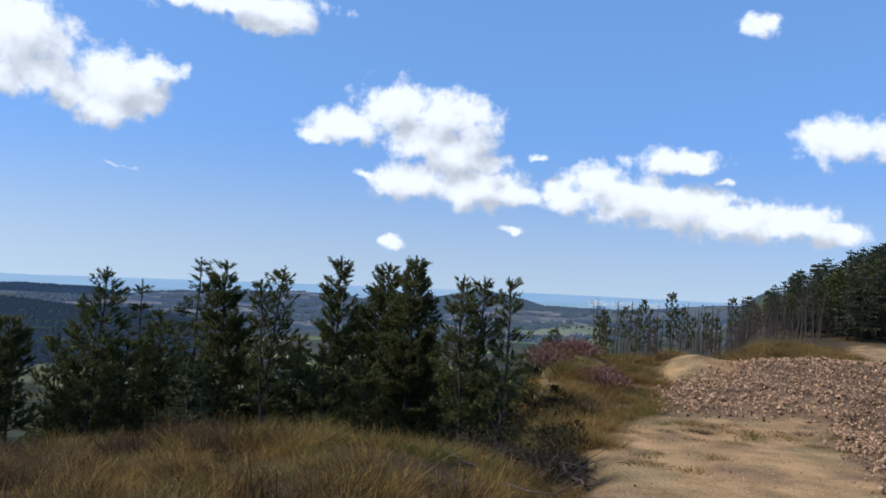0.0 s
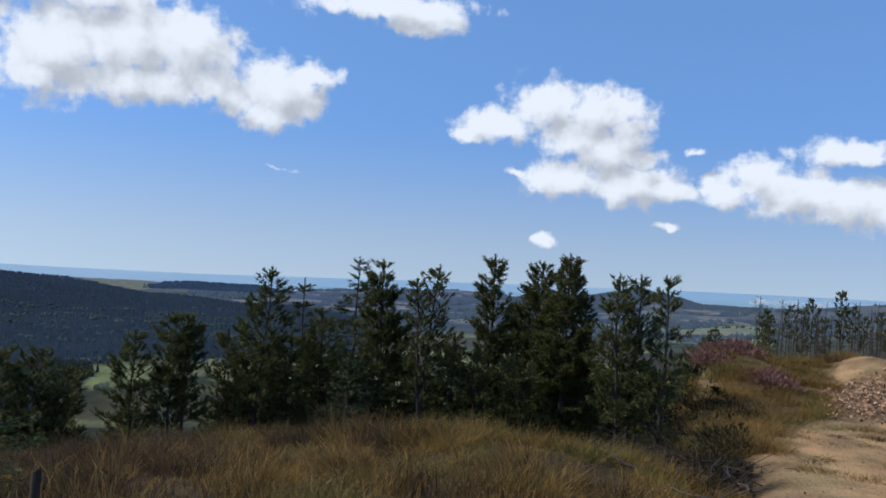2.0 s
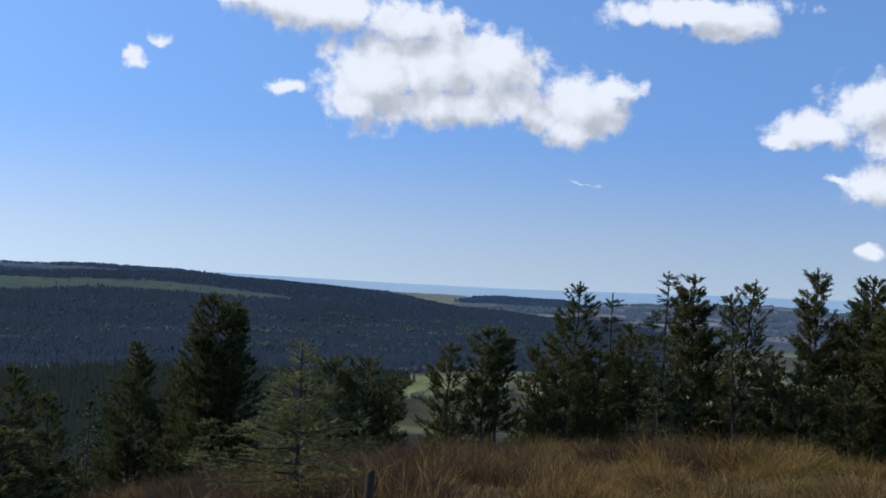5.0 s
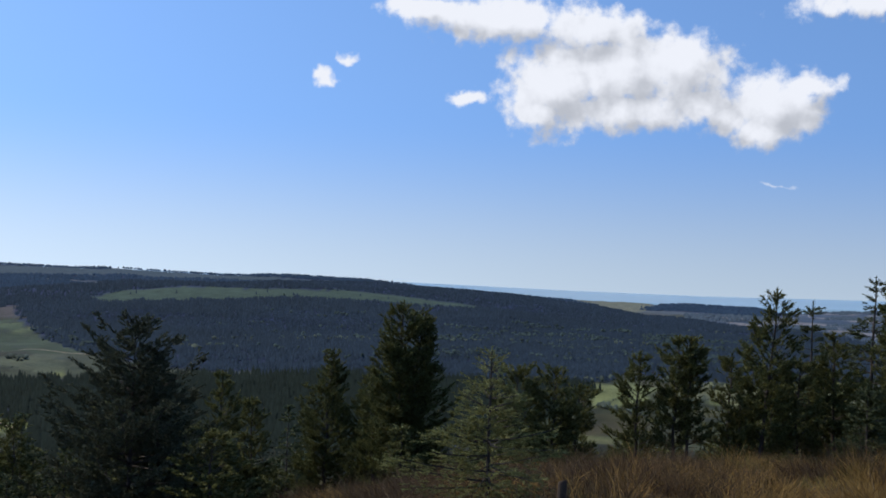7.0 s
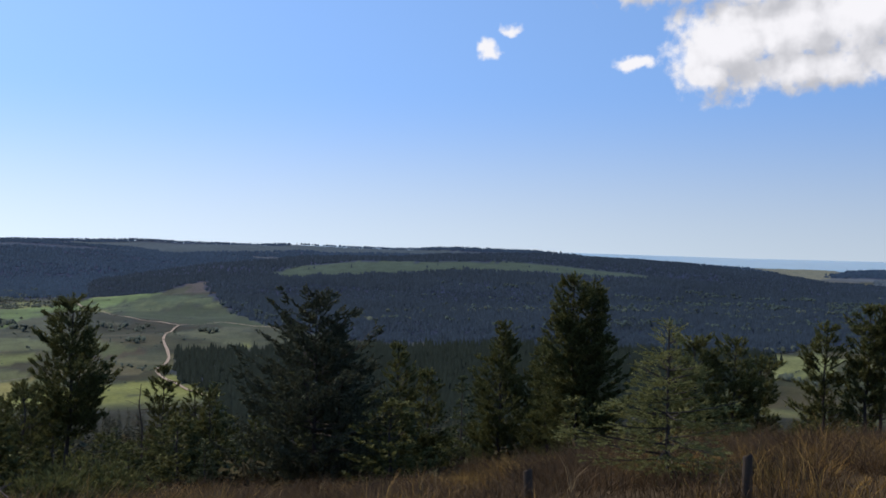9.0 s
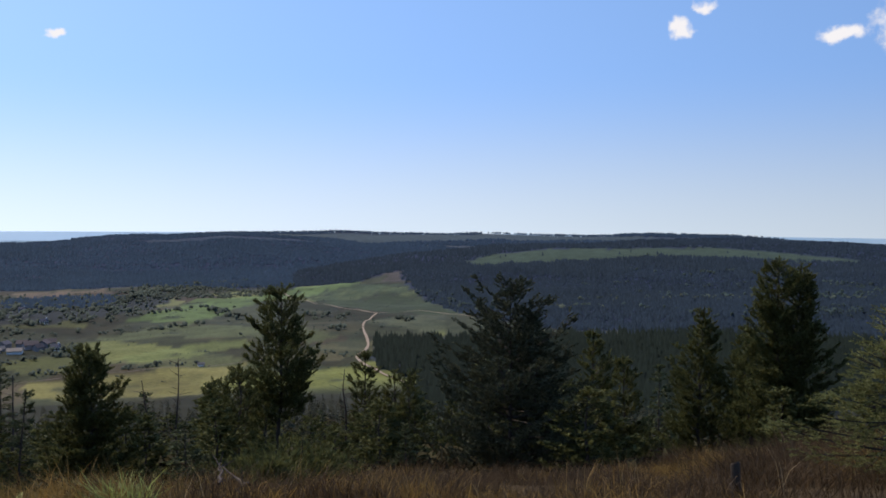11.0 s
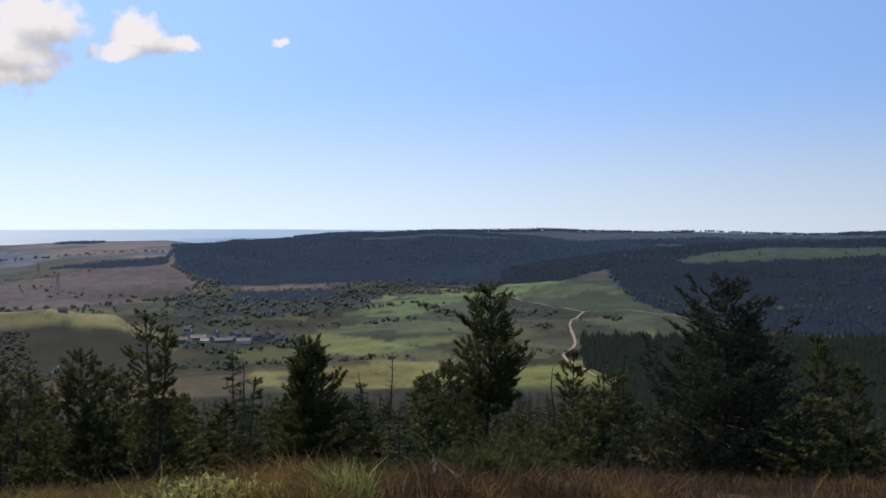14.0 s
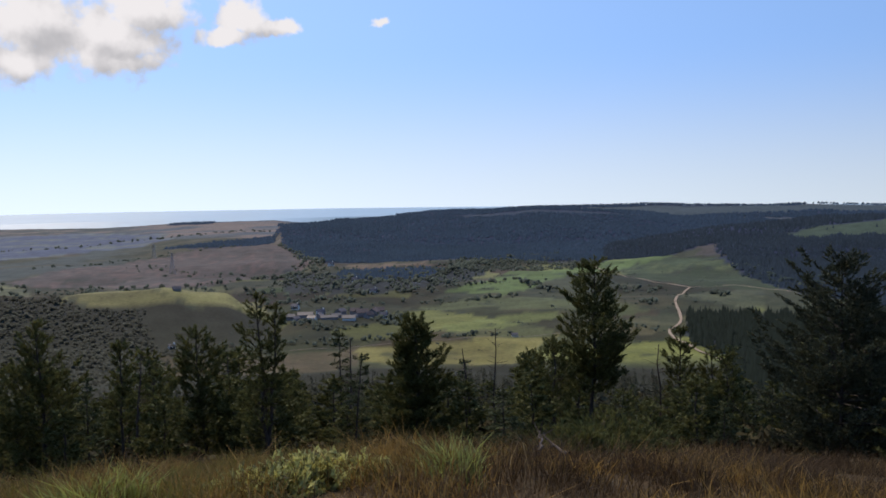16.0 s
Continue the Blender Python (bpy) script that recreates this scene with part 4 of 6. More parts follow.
grow(55.99, 30, -1.97, 0.0, 0.02, 0.9, 0.75, 1.8, 2.9, "trees on the slope", "swept")
grow(55.0, 31, -3.1, 0.5, 0.02, 1.0, 0.4, 1.2, 2.0, "trees on the slope", "swept")
grow(47.8, 1500, -55.5, 0.0, 0.02, -1.0, 0.6, 1.6, 2.4, "trees on the slope", "spruce")
grow(35.3, 12.6, -1.1, 0.0, 0.02, 0.9, 0.17, 0.5, 0.85, "trees on the slope", "young")

# the belt of smaller trees down the slope behind them
for k in range(125):
    az = turn.uniform(19, 106) if k % 3 else turn.uniform(44, 106)
    d = 38 + 70 * turn.random() ** 0.8
    tip = ground(az, d) - EYE + turn.uniform(2.8, 6.0)
    if math.degrees(math.atan2(tip, d)) > -8.2:
        tip = d * math.tan(radians(-8.2 - 1.5 * turn.random()))
    plant(az, d, tip, turn.choice(["small_pine", "small_pine", "small_spruce"]), turn.randrange(3), turn.uniform(0.9, 1.3), "small trees on the slope")
# the same belt below the grassy edge
for k in range(85):
    az, d = turn.uniform(-7, 20) if k < 60 else turn.uniform(-7, 3), turn.uniform(36, 95) if k < 60 else turn.uniform(33, 50)
    tip = min(d * math.tan(radians(-4.8 - 1.8 * turn.random())), ground(az, d) - EYE + 8.0)
    plant(az, d, tip, turn.choice(["small_pine", "small_pine", "small_spruce"]), turn.randrange(3), turn.uniform(0.9, 1.3), "small trees on the slope")
# low trees right behind the grassy edge
for k in range(26):
    az, d = turn.uniform(-1, 44), turn.uniform(27, 36)
    plant(az, d, ground(az, d) - EYE + turn.uniform(1.4, 2.8), turn.choice(["small_pine", "small_spruce"]), turn.randrange(3), turn.uniform(0.9, 1.2), "small trees on the slope")
# low trees right behind the crest of the grass
for k in range(30):
    az, d = turn.uniform(44, 106), turn.uniform(26, 40)
    high = min(turn.uniform(1.2, 2.8), d * math.tan(radians(-9.5)) + EYE - ground(az, d))
    if high > 0.8:
        plant(az, d, ground(az, d) - EYE + high, turn.choice(["small_pine", "small_pine", "small_spruce"]), turn.randrange(3), turn.uniform(0.9, 1.2), "small trees on the slope")
# slender pines and dead stems beyond the bank
for k, (az, tip) in enumerate([(-9.5, -2.3), (-10.0, -2.6), (-11.0, -1.6), (-11.6, -1.9), (-13.7, -0.35), (-15.7, -1.9), (-16.2, -2.0), (-17.1, -0.5), (-14.9, -2.2), (-12.9, -2.6), (-9.8, -2.1), (-12.2, -1.2), (-18.0, -0.2), (-18.9, 0.3), (-14.3, -1.5)]):
    plant(az, 74 + (k * 7) % 13, tip, "thin_pine", k % 3, (0.75, 0.85, 0.7)[k % 3], "slender pines beyond the bank")
for k in range(120):
    az, d = (-9.3 - 9.0 * turn.random() ** 0.7, turn.uniform(66, 95)) if k < 80 else (-16.8 - 5 * turn.random(), turn.uniform(64, 72))
    at = spot(az, d, -0.2)
    tip = d * math.tan(radians(turn.uniform(-2.6, -0.7) + max(0, -16.5 - az) * 0.3)) + EYE - at.z
    ob = tagged(new("dead_tree", SNAGS[k % 3]), "thin dead bare tree stem beyond the bank", "tree", "dead stems beyond the bank")
    ob.matrix_world = Matrix.Translation(at) @ pose(0, 0, 0, turn.uniform(-3, 3), turn.uniform(-3, 3), turn.uniform(0, 360)) @ Matrix.Diagonal((1, 1, tip / 6.0, 1))
# the tall forest on the shoulder of the hill
for k in range(150):
    az = -17.6 - 11.5 * turn.random() ** 0.8
    d = turn.uniform(72, 84) if k % 3 == 0 else turn.uniform(84, 125)
    top = np.interp(-az, [17, 19.3, 20.5, 22.2, 25, 29], [-0.5, 0.6, 1.5, 2.5, 3.3, 3.8]) - (0.9 if k % 3 == 0 else 0.0) - 0.7 * turn.random()
    plant(az, d, d * math.tan(radians(top)), "tall_pine" if (k % 3 == 0 and turn.random() < 0.3) else "forest_spruce", turn.randrange(3), turn.uniform(1.0, 1.45), "tall forest edge")
# a few dead stems among the trees of the slope
for k, (az, d, tip) in enumerate([(75.8, 42, -5.9), (77.0, 40, -6.4), (84.4, 33, -4.9), (97.0, 34, -5.2), (66.0, 38, -6.0), (91.6, 34, -5.4)]):
    at = spot(az, d, -0.2)
    ob = tagged(new("dead_tree", SNAGS[k % 3]), "thin dead brown tree stem on the slope", "tree", "dead stems on the slope")
    ob.matrix_world = Matrix.Translation(at) @ pose(0, 0, 0, turn.uniform(-4, 4), turn.uniform(-4, 4), turn.uniform(0, 360)) @ Matrix.Diagonal((1, 1, (EYE + tip - at.z) / 6.0, 1))
# ================= woods and hedges far off =================
def scatter(r, az0, az1, d0, d1, spacing):
    """Places spread evenly over a sector of the plan."""
    n = int(radians(az1 - az0) * 0.5 * (d1 * d1 - d0 * d0) / spacing ** 2)
    return r.uniform(az0, az1, n), np.sqrt(r.uniform(d0 * d0, d1 * d1, n))


def place(az, d):
    return np.stack([-d * np.sin(np.radians(az)), d * np.cos(np.radians(az)), land(az, d)[0]], -1)


def cones(r, at, height, width, sides, tiers):
    """Many small pointed trees in one set of corners and faces: ragged tiers, each a skirt drawn to a point."""
    n = len(at)
    vs, fs = [], []
    for t in range(tiers):
        z0, z1 = 0.08 + 0.55 * t / tiers, (0.62 + 0.38 * (t + 1) / tiers)
        w = width * (1 - 0.62 * t / max(1, tiers)) if tiers > 1 else width
        a = np.arange(sides) * 2 * np.pi / sides + r.uniform(0, 6.283, (n, 1))
        rag = r.uniform(0.7, 1.25, (n, sides))
        ring = np.stack([np.cos(a) * rag * w[:, None], np.sin(a) * rag * w[:, None], (z0 + r.uniform(-0.05, 0.05, (n, sides))) * height[:, None]], -1)
        tip = np.stack([r.normal(0, 0.04, n) * width, r.normal(0, 0.04, n) * width, z1 * height], -1)[:, None]
        vs.append(np.concatenate([ring, tip], 1) + at[:, None])
    v = np.concatenate(vs, 1)
    per = v.shape[1]
    for t in range(tiers):
        b = t * (sides + 1)
        k = np.arange(sides)
        fs.append(np.stack([b + k, b + (k + 1) % sides, np.full(sides, b + sides)], -1))
    f = np.concatenate(fs, 0)[None] + (np.arange(n) * per)[:, None, None]
    return v.reshape(-1, 3), f.reshape(-1, 3)


BLOB = bmesh.new()
bmesh.ops.create_icosphere(BLOB, subdivisions=1, radius=1.0)
BLOB_V = np.array([v.co[:] for v in BLOB.verts])
BLOB_F = np.array([[v.index for v in f.verts] for f in BLOB.faces])
BLOB.free()


def puffs(r, at, size, flat=0.8):
    """Many lumpy leaf masses in one set of corners and faces."""
    n = len(at)
    v = BLOB_V[None] * r.uniform(0.6, 1.3, (n, len(BLOB_V), 1)) * size[:, None, None] * np.array([1, 1, flat]) + at[:, None]
    f = BLOB_F[None] + (np.arange(n) * len(BLOB_V))[:, None, None]
    return v.reshape(-1, 3), f.reshape(-1, 3)


def clumps(r, at, size, per, flat=0.85):
    """Many tree crowns in one: each some lumpy leaf masses that lean together."""
    c = np.repeat(at, per, 0)
    s = np.repeat(size, per)
    c = c + r.normal(0, 0.42, c.shape) * s[:, None] * np.array([1, 1, 0.55])
    return puffs(r, c, s * r.uniform(0.35, 0.75, len(s)), flat)


def leafy(r, at, size, per, flat=0.8):
    """Many bushy crowns in one: each a cloud of small leaf sprays that fills a lumpy dome."""
    n = len(at) * per
    u = r.normal(0, 1, (n, 3))
    u /= np.linalg.norm(u, axis=1)[:, None]
    s = np.repeat(size, per)[:, None]
    p = np.repeat(at, per, 0) + u * s * r.uniform(0.25, 1.0, (n, 1)) * np.array([1, 1, flat])
    a, b = r.normal(0, 1, (n, 3)), r.normal(0, 1, (n, 3))
    a /= np.linalg.norm(a, axis=1)[:, None]
    b /= np.linalg.norm(b, axis=1)[:, None]
    k = s * r.uniform(0.3, 0.55, (n, 1))
    return np.stack([p + a * k, p + b * k, p - (a + b) * k * 0.6], 1).reshape(-1, 3), np.arange(n * 3).reshape(-1, 3)


def stuff(name, v, f, mat, label, category, canopy=0):
    """One object of countless pieces; canopy: corners a tree, whose normals then spread like those of a full leafy crown."""
    me = mesh_of(name, v, f, mat, smooth=canopy > 0)
    if canopy:
        c = v.reshape(-1, canopy, 3)
        nrm = (c - c.mean(1, keepdims=True)) / (np.abs(c - c.mean(1, keepdims=True)).max((1, 2), keepdims=True) + 1e-6) * (0.75 if canopy < 40 else 1.0) + np.array([0, 0, 1.5 if canopy == 4 else 1.1 if canopy < 40 else 0.25])
        nrm /= np.linalg.norm(nrm, axis=2)[:, :, None]
        me.normals_split_custom_set_from_vertices(nrm.reshape(-1, 3).tolist())
    return tagged(new(name, me), label, category, kind="stuff")


r = np.random.RandomState(7)
near = scatter(r, 3, 97, 735, 1500, 3.5)
rest = scatter(r, 3, 106, 1500, 2400, 5.2)
az, d = np.concatenate([near[0], rest[0]]), np.concatenate([near[1], rest[1]])
keep = wooded(az, d) | (young_wood(az, d) & (r.rand(len(az)) < 0.006))
az, d = az[keep], d[keep]
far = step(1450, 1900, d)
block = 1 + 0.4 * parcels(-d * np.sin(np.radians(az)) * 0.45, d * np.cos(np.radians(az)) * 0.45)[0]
# the hills beyond take the bluer material that carries the painted haze
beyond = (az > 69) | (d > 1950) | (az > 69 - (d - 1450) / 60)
for name, part, mat, label in (("conifer_forest", ~beyond, M_FAR_CONIFER_HAZED, "dark conifer plantation covering the near face of the far hill"), ("blue_conifer_forest", beyond, M_RIDGE_HAZED, "blue-green conifer plantation on the hill beyond the valley")):
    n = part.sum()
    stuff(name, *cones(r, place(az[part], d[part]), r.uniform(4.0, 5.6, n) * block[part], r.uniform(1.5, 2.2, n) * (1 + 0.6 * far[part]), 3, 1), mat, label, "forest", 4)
az, d = scatter(r, 16, 106, 2300, 3550, 9.0)
keep = wooded(az, d)
az, d = az[keep], d[keep]
stuff("ridge_forest", *cones(r, place(az, d), r.uniform(5, 7, len(az)), r.uniform(4, 6, len(az)), 3, 1), M_RIDGE_HAZED, "dark conifer forest along the top of the ridge", "forest", 4)
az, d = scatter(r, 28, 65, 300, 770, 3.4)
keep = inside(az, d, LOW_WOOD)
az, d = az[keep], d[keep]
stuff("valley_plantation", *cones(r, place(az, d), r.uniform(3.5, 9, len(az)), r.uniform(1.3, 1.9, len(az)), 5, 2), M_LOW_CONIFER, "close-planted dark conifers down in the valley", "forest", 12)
# woods on the hills to the west
az, d = scatter(r, -24, 24, 1300, 3700, 10.0)
px, py = -d * np.sin(np.radians(az)), d * np.cos(np.radians(az))
keep = (lumps(px, py, 420, 61) + 0.4 * lumps(px, py, 120, 62) > 0.35) | ((d > 3100) & (az < 3))
keep &= ~wooded(az, d)
az, d = az[keep], d[keep]
stuff("western_woods", *cones(r, place(az, d), r.uniform(4, 7, len(az)), r.uniform(4, 6, len(az)), 5, 1), M_WEST_HAZED, "dark woods on the hills towards the bay", "forest", 6)


def copies(r, mesh, at, height, model_height, stout):
    """Corners and faces of many turned and scaled copies of one small mesh, all in one."""
    v = np.zeros(len(mesh.vertices) * 3, np.float32)
    mesh.vertices.foreach_get("co", v)
    v = v.reshape(-1, 3)
    f = np.zeros(len(mesh.loops), np.int32)
    mesh.loops.foreach_get("vertex_index", f)
    f = f.reshape(-1, 3)
    n = len(at)
    a = r.uniform(0, 6.283, (n, 1))
    s = (height / model_height)[:, None]
    w = s * stout[:, None]
    out = np.stack([(v[:, 0] * np.cos(a) - v[:, 1] * np.sin(a)) * w, (v[:, 0] * np.sin(a) + v[:, 1] * np.cos(a)) * w, v[:, 2] * s], -1) + at[:, None]
    return out.reshape(-1, 3), (f[None] + (np.arange(n) * len(v))[:, None, None]).reshape(-1, 3)


az, d = scatter(r, 6, 107, 95, 450, 6.8)
keep = (r.rand(len(az)) < 0.8) & ~inside(az, d, LOW_WOOD)
az, d = az[keep], d[keep]
hh = np.minimum(r.uniform(3.5, 8, len(az)), np.maximum(1.5, -np.tan(np.radians(10.4)) * d + EYE - land(az, d)[0] + r.uniform(-1, 1, len(az))))


def sketch(seed, girth):
    """A light conifer for the middle distance: whorls of single drooping boughs."""
    rr = np.random.RandomState(seed)
    v = []
    for k in range(11):
        t = 0.05 + 0.95 * k / 11
        for b in range(4):
            a, reach = rr.uniform(0, 6.283), (girth * (1 - t) ** 0.85 + 0.12) * rr.uniform(0.6, 1.2)
            out, side = np.array([math.cos(a), math.sin(a), 0]), np.array([-math.sin(a), math.cos(a), 0])
            c = np.array([0, 0, 6.0 * t + 0.3])
            v += [c + side * 0.05, c + out * reach * 0.6 + side * 0.4 * reach + np.array([0, 0, -0.05]), c + out * reach + np.array([0, 0, -0.45 + 0.3 * t]),
                  c - side * 0.05, c + out * reach + np.array([0, 0, -0.3]), c + out * reach * 0.6 - side * 0.4 * reach + np.array([0, 0, -0.12])]
    return mesh_of("sketch", np.array(v), np.arange(len(v)).reshape(-1, 3), M_MID_CONIFER)


thin = [sketch(110 + k, 1.5) for k in range(3)]
pieces = [copies(r, me, place(az[k::3], d[k::3]), hh[k::3], 6.0, r.uniform(0.8, 1.3, len(az[k::3]))) for k, me in enumerate(thin)]
stuff("slope_plantation", *joined(pieces), M_MID_CONIFER, "young dark conifers packed on the lower slope", "forest")

# scrub, hedges and field trees
def hedge(r, line, gap, size, spread=1.5):
    out_a, out_d, out_s = [], [], []
    for (a0, d0), (a1, d1) in zip(line, line[1:]):
        n = max(2, int(math.hypot(radians(a1 - a0) * (d0 + d1) / 2, d1 - d0) / gap))
        t = (np.arange(n) + r.uniform(0, 1, n)) / n
        dd = d0 + (d1 - d0) * t + r.normal(0, spread, n)
        out_a.append(a0 + (a1 - a0) * t + np.degrees(r.normal(0, spread, n) / dd))
        out_d.append(dd)
        out_s.append(size * r.uniform(0.4, 1.5, n))
    return np.concatenate(out_a), np.concatenate(out_d), np.concatenate(out_s)


HEDGES = [
    ([(87.5, 1260), (84, 1140), (79, 1160), (76, 1240)], 4, 4.5, 12), ([(79, 1080), (76.5, 1200), (73, 1340)], 4, 5, 6), ([(86, 1080), (81, 1040), (78.5, 1000), (77, 950)], 4, 5, 14), ([(88, 1000), (84.5, 900), (81, 870), (79, 900)], 5, 4.5, 12),
    ([(79.2, 900), (76.5, 935), (73.6, 990)], 6, 3.2, 3), ([(80, 800), (76.8, 800), (74.5, 830)], 3, 3.4, 4), ([(73.5, 960), (72.8, 880), (71.6, 850)], 5, 4.5, 6), ([(70, 905), (66.5, 870), (66, 900)], 3, 3.6, 8),
    ([(79.2, 588), (76.5, 600), (74, 596)], 3, 2.6, 3), ([(70, 650), (66.5, 640), (65.8, 620)], 3, 2.8, 4), ([(66.8, 770), (66, 755)], 3, 4, 4), ([(62.8, 830), (61.8, 815)], 3, 4, 4), ([(89.5, 800), (86, 830), (82.6, 800)], 4, 4, 8),
]
HEDGES_2 = [
    ([(88, 690), (85.5, 640), (82, 655), (81, 690)], 3, 3.4, 5), ([(92, 600), (88, 590), (85, 585), (81.5, 600)], 3, 2.8, 5), ([(88.3, 1780), (86.1, 1290), (88.4, 1100), (90, 1060), (94, 980)], 6, 4.5, 5), ([(104, 900), (97, 960), (92, 930), (89, 900)], 5, 4.5, 14),
    ([(97, 1350), (93, 1200), (89, 1150)], 7, 3.5, 14), ([(102, 1400), (95, 1640), (90, 1740)], 9, 3.5, 8), ([(104, 2100), (96, 2200), (88.8, 2500)], 12, 5, 12), ([(104, 1050), (98, 1000), (93, 960)], 5, 4.5, 16),
    ([(89, 715), (87, 745), (84, 745), (81.6, 730)], 4, 3.2, 5), ([(83.2, 690), (81.8, 690), (81.3, 712)], 2.5, 3.2, 4), ([(89.2, 700), (87.5, 692), (85.0, 680)], 4, 1.8, 3), ([(83.4, 716), (82.5, 712)], 2.5, 3, 4),
    ([(30, 760), (27, 790), (23, 770), (12, 830)], 4, 4, 6), ([(29.5, 640), (25, 620)], 4, 3.5, 5), ([(52, 1020), (46, 1050), (38, 1100), (30, 1130), (26, 1150)], 6, 4.5, 8), ([(58, 900), (54, 930), (50, 910)], 6, 4, 12),
    ([(-3, 1250), (-10, 1350), (-14, 1500)], 6, 5, 25), ([(-4, 1480), (-9, 1560)], 6, 4, 6), ([(-4, 1760), (-10, 1800)], 7, 5, 12), ([(22, 1500), (12, 1600), (3, 1500)], 9, 5, 40),
]
pa, pd, ps = [], [], []
for line, gap, size, spread in HEDGES + HEDGES_2:
    a, dd, s = hedge(r, line, gap, size, spread)
    pa.append(a), pd.append(dd), ps.append(s)
a, dd = scatter(r, 62, 92, 560, 1150, 62)                     # single field trees
pa.append(a), pd.append(dd), ps.append(r.uniform(0.8, 2.8, len(a)))
a, dd = scatter(r, 84, 108, 800, 1000, 18)
pa.append(a), pd.append(dd), ps.append(r.uniform(1.5, 4.5, len(a)))
a, dd = scatter(r, 76, 104, 860, 1250, 13)
k = ~inside(a, dd, BROWN) & (inside(a, dd, WOODY) | (r.rand(len(a)) < 0.07))
pa.append(a[k]), pd.append(dd[k]), ps.append(r.uniform(2, 5, k.sum()))
a, dd = scatter(r, 68, 81, 1060, 1300, 6.5)                   # the wood behind the long meadow
k = inside(a, dd, BELT_WOOD)
pa.append(a[k]), pd.append(dd[k]), ps.append(r.uniform(1.6, 4.2, k.sum()))
for lo, hi in ((61, 92), (4, 30)):                             # hedges round the small fields
    a, dd = scatter(r, lo, hi, 540, 1250, 3.4)
    x, y = -dd * np.sin(np.radians(a)), dd * np.cos(np.radians(a))
    k = (parcels(x, y)[1] < 1.8) & (lumps(x, y, 90, 16) + 0.4 * r.normal(0, 1, len(a)) > 0.3) & ~wooded(a, dd)
    pa.append(a[k]), pd.append(dd[k]), ps.append(r.uniform(0.4, 1.5, k.sum()))
pa, pd, ps = np.concatenate(pa), np.concatenate(pd), np.concatenate(ps)
at = place(pa, pd)
at[:, 2] += ps * 0.4
stuff("hedgerow_trees", *clumps(r, at, ps * 0.66, 3), M_FAR_BROAD, "dark green hedges, bushes and trees between the fields", "hedge", 12)
# a band of paler broadleaved trees along the stream at the forest's foot
ba, bd, bs = [], [], []
for line in ([(57, 1010), (52, 1040), (46, 1080), (38, 1130), (30, 1180), (26, 1200)], [(61, 1120), (59.5, 980), (57, 900)], [(48, 880), (42, 860), (38, 930), (31, 940)], [(78, 1240), (75, 1270), (72, 1400)]):
    x = hedge(r, line, 4, 2.2, 13)
    ba.append(x[0]), bd.append(x[1]), bs.append(x[2])
a, dd = scatter(r, 18, 52, 900, 1420, 9)                       # mixed wood low on the face of the hill
x, y = -dd * np.sin(np.radians(a)), dd * np.cos(np.radians(a))
k = inside(a, dd, PLANTED) & (lumps(x, y, 170, 81) + 0.5 * lumps(x, y, 60, 82) + 0.5 * step(44, 30, a) > 0.75)
ba.append(a[k]), bd.append(dd[k]), bs.append(r.uniform(1.2, 3.0, k.sum()))
ba, bd, bs = np.concatenate(ba), np.concatenate(bd), np.concatenate(bs)
at = place(ba, bd)
at[:, 2] += bs * 0.6 + 2
stuff("broadleaf_belt", *clumps(r, at, bs, 3), M_PALE_BROAD, "paler broadleaved trees along the foot of the conifers", "trees", 12)
a, dd = scatter(r, 88, 108, 470, 745, 2.5)                    # gorse and scrub on the knoll
k = inside(a, dd, GORSE) | ((dd < 590) & (a > 91) & (r.rand(len(a)) < 0.4))
sz = 0.8 + 1.5 * r.rand(k.sum()) ** 2
at = place(a[k], dd[k])
at[:, 2] += sz * 0.3
stuff("gorse_scrub", *clumps(r, at, sz * 1.3, 1, 0.7), M_SCRUB, "grey-green gorse scrub on the round hill", "scrub", 12)

# dark growth between the trees of the slope
ua, ud, us = [], [], []
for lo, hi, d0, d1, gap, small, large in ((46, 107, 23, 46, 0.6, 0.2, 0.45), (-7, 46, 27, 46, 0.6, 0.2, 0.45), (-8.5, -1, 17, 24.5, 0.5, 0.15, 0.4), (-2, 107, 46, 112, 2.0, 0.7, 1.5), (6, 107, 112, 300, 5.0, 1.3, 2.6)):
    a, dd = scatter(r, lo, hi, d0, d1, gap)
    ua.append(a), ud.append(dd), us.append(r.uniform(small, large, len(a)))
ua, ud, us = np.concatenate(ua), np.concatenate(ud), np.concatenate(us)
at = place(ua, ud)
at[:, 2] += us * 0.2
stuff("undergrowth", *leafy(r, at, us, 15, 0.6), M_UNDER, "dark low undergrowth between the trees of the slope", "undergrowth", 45)
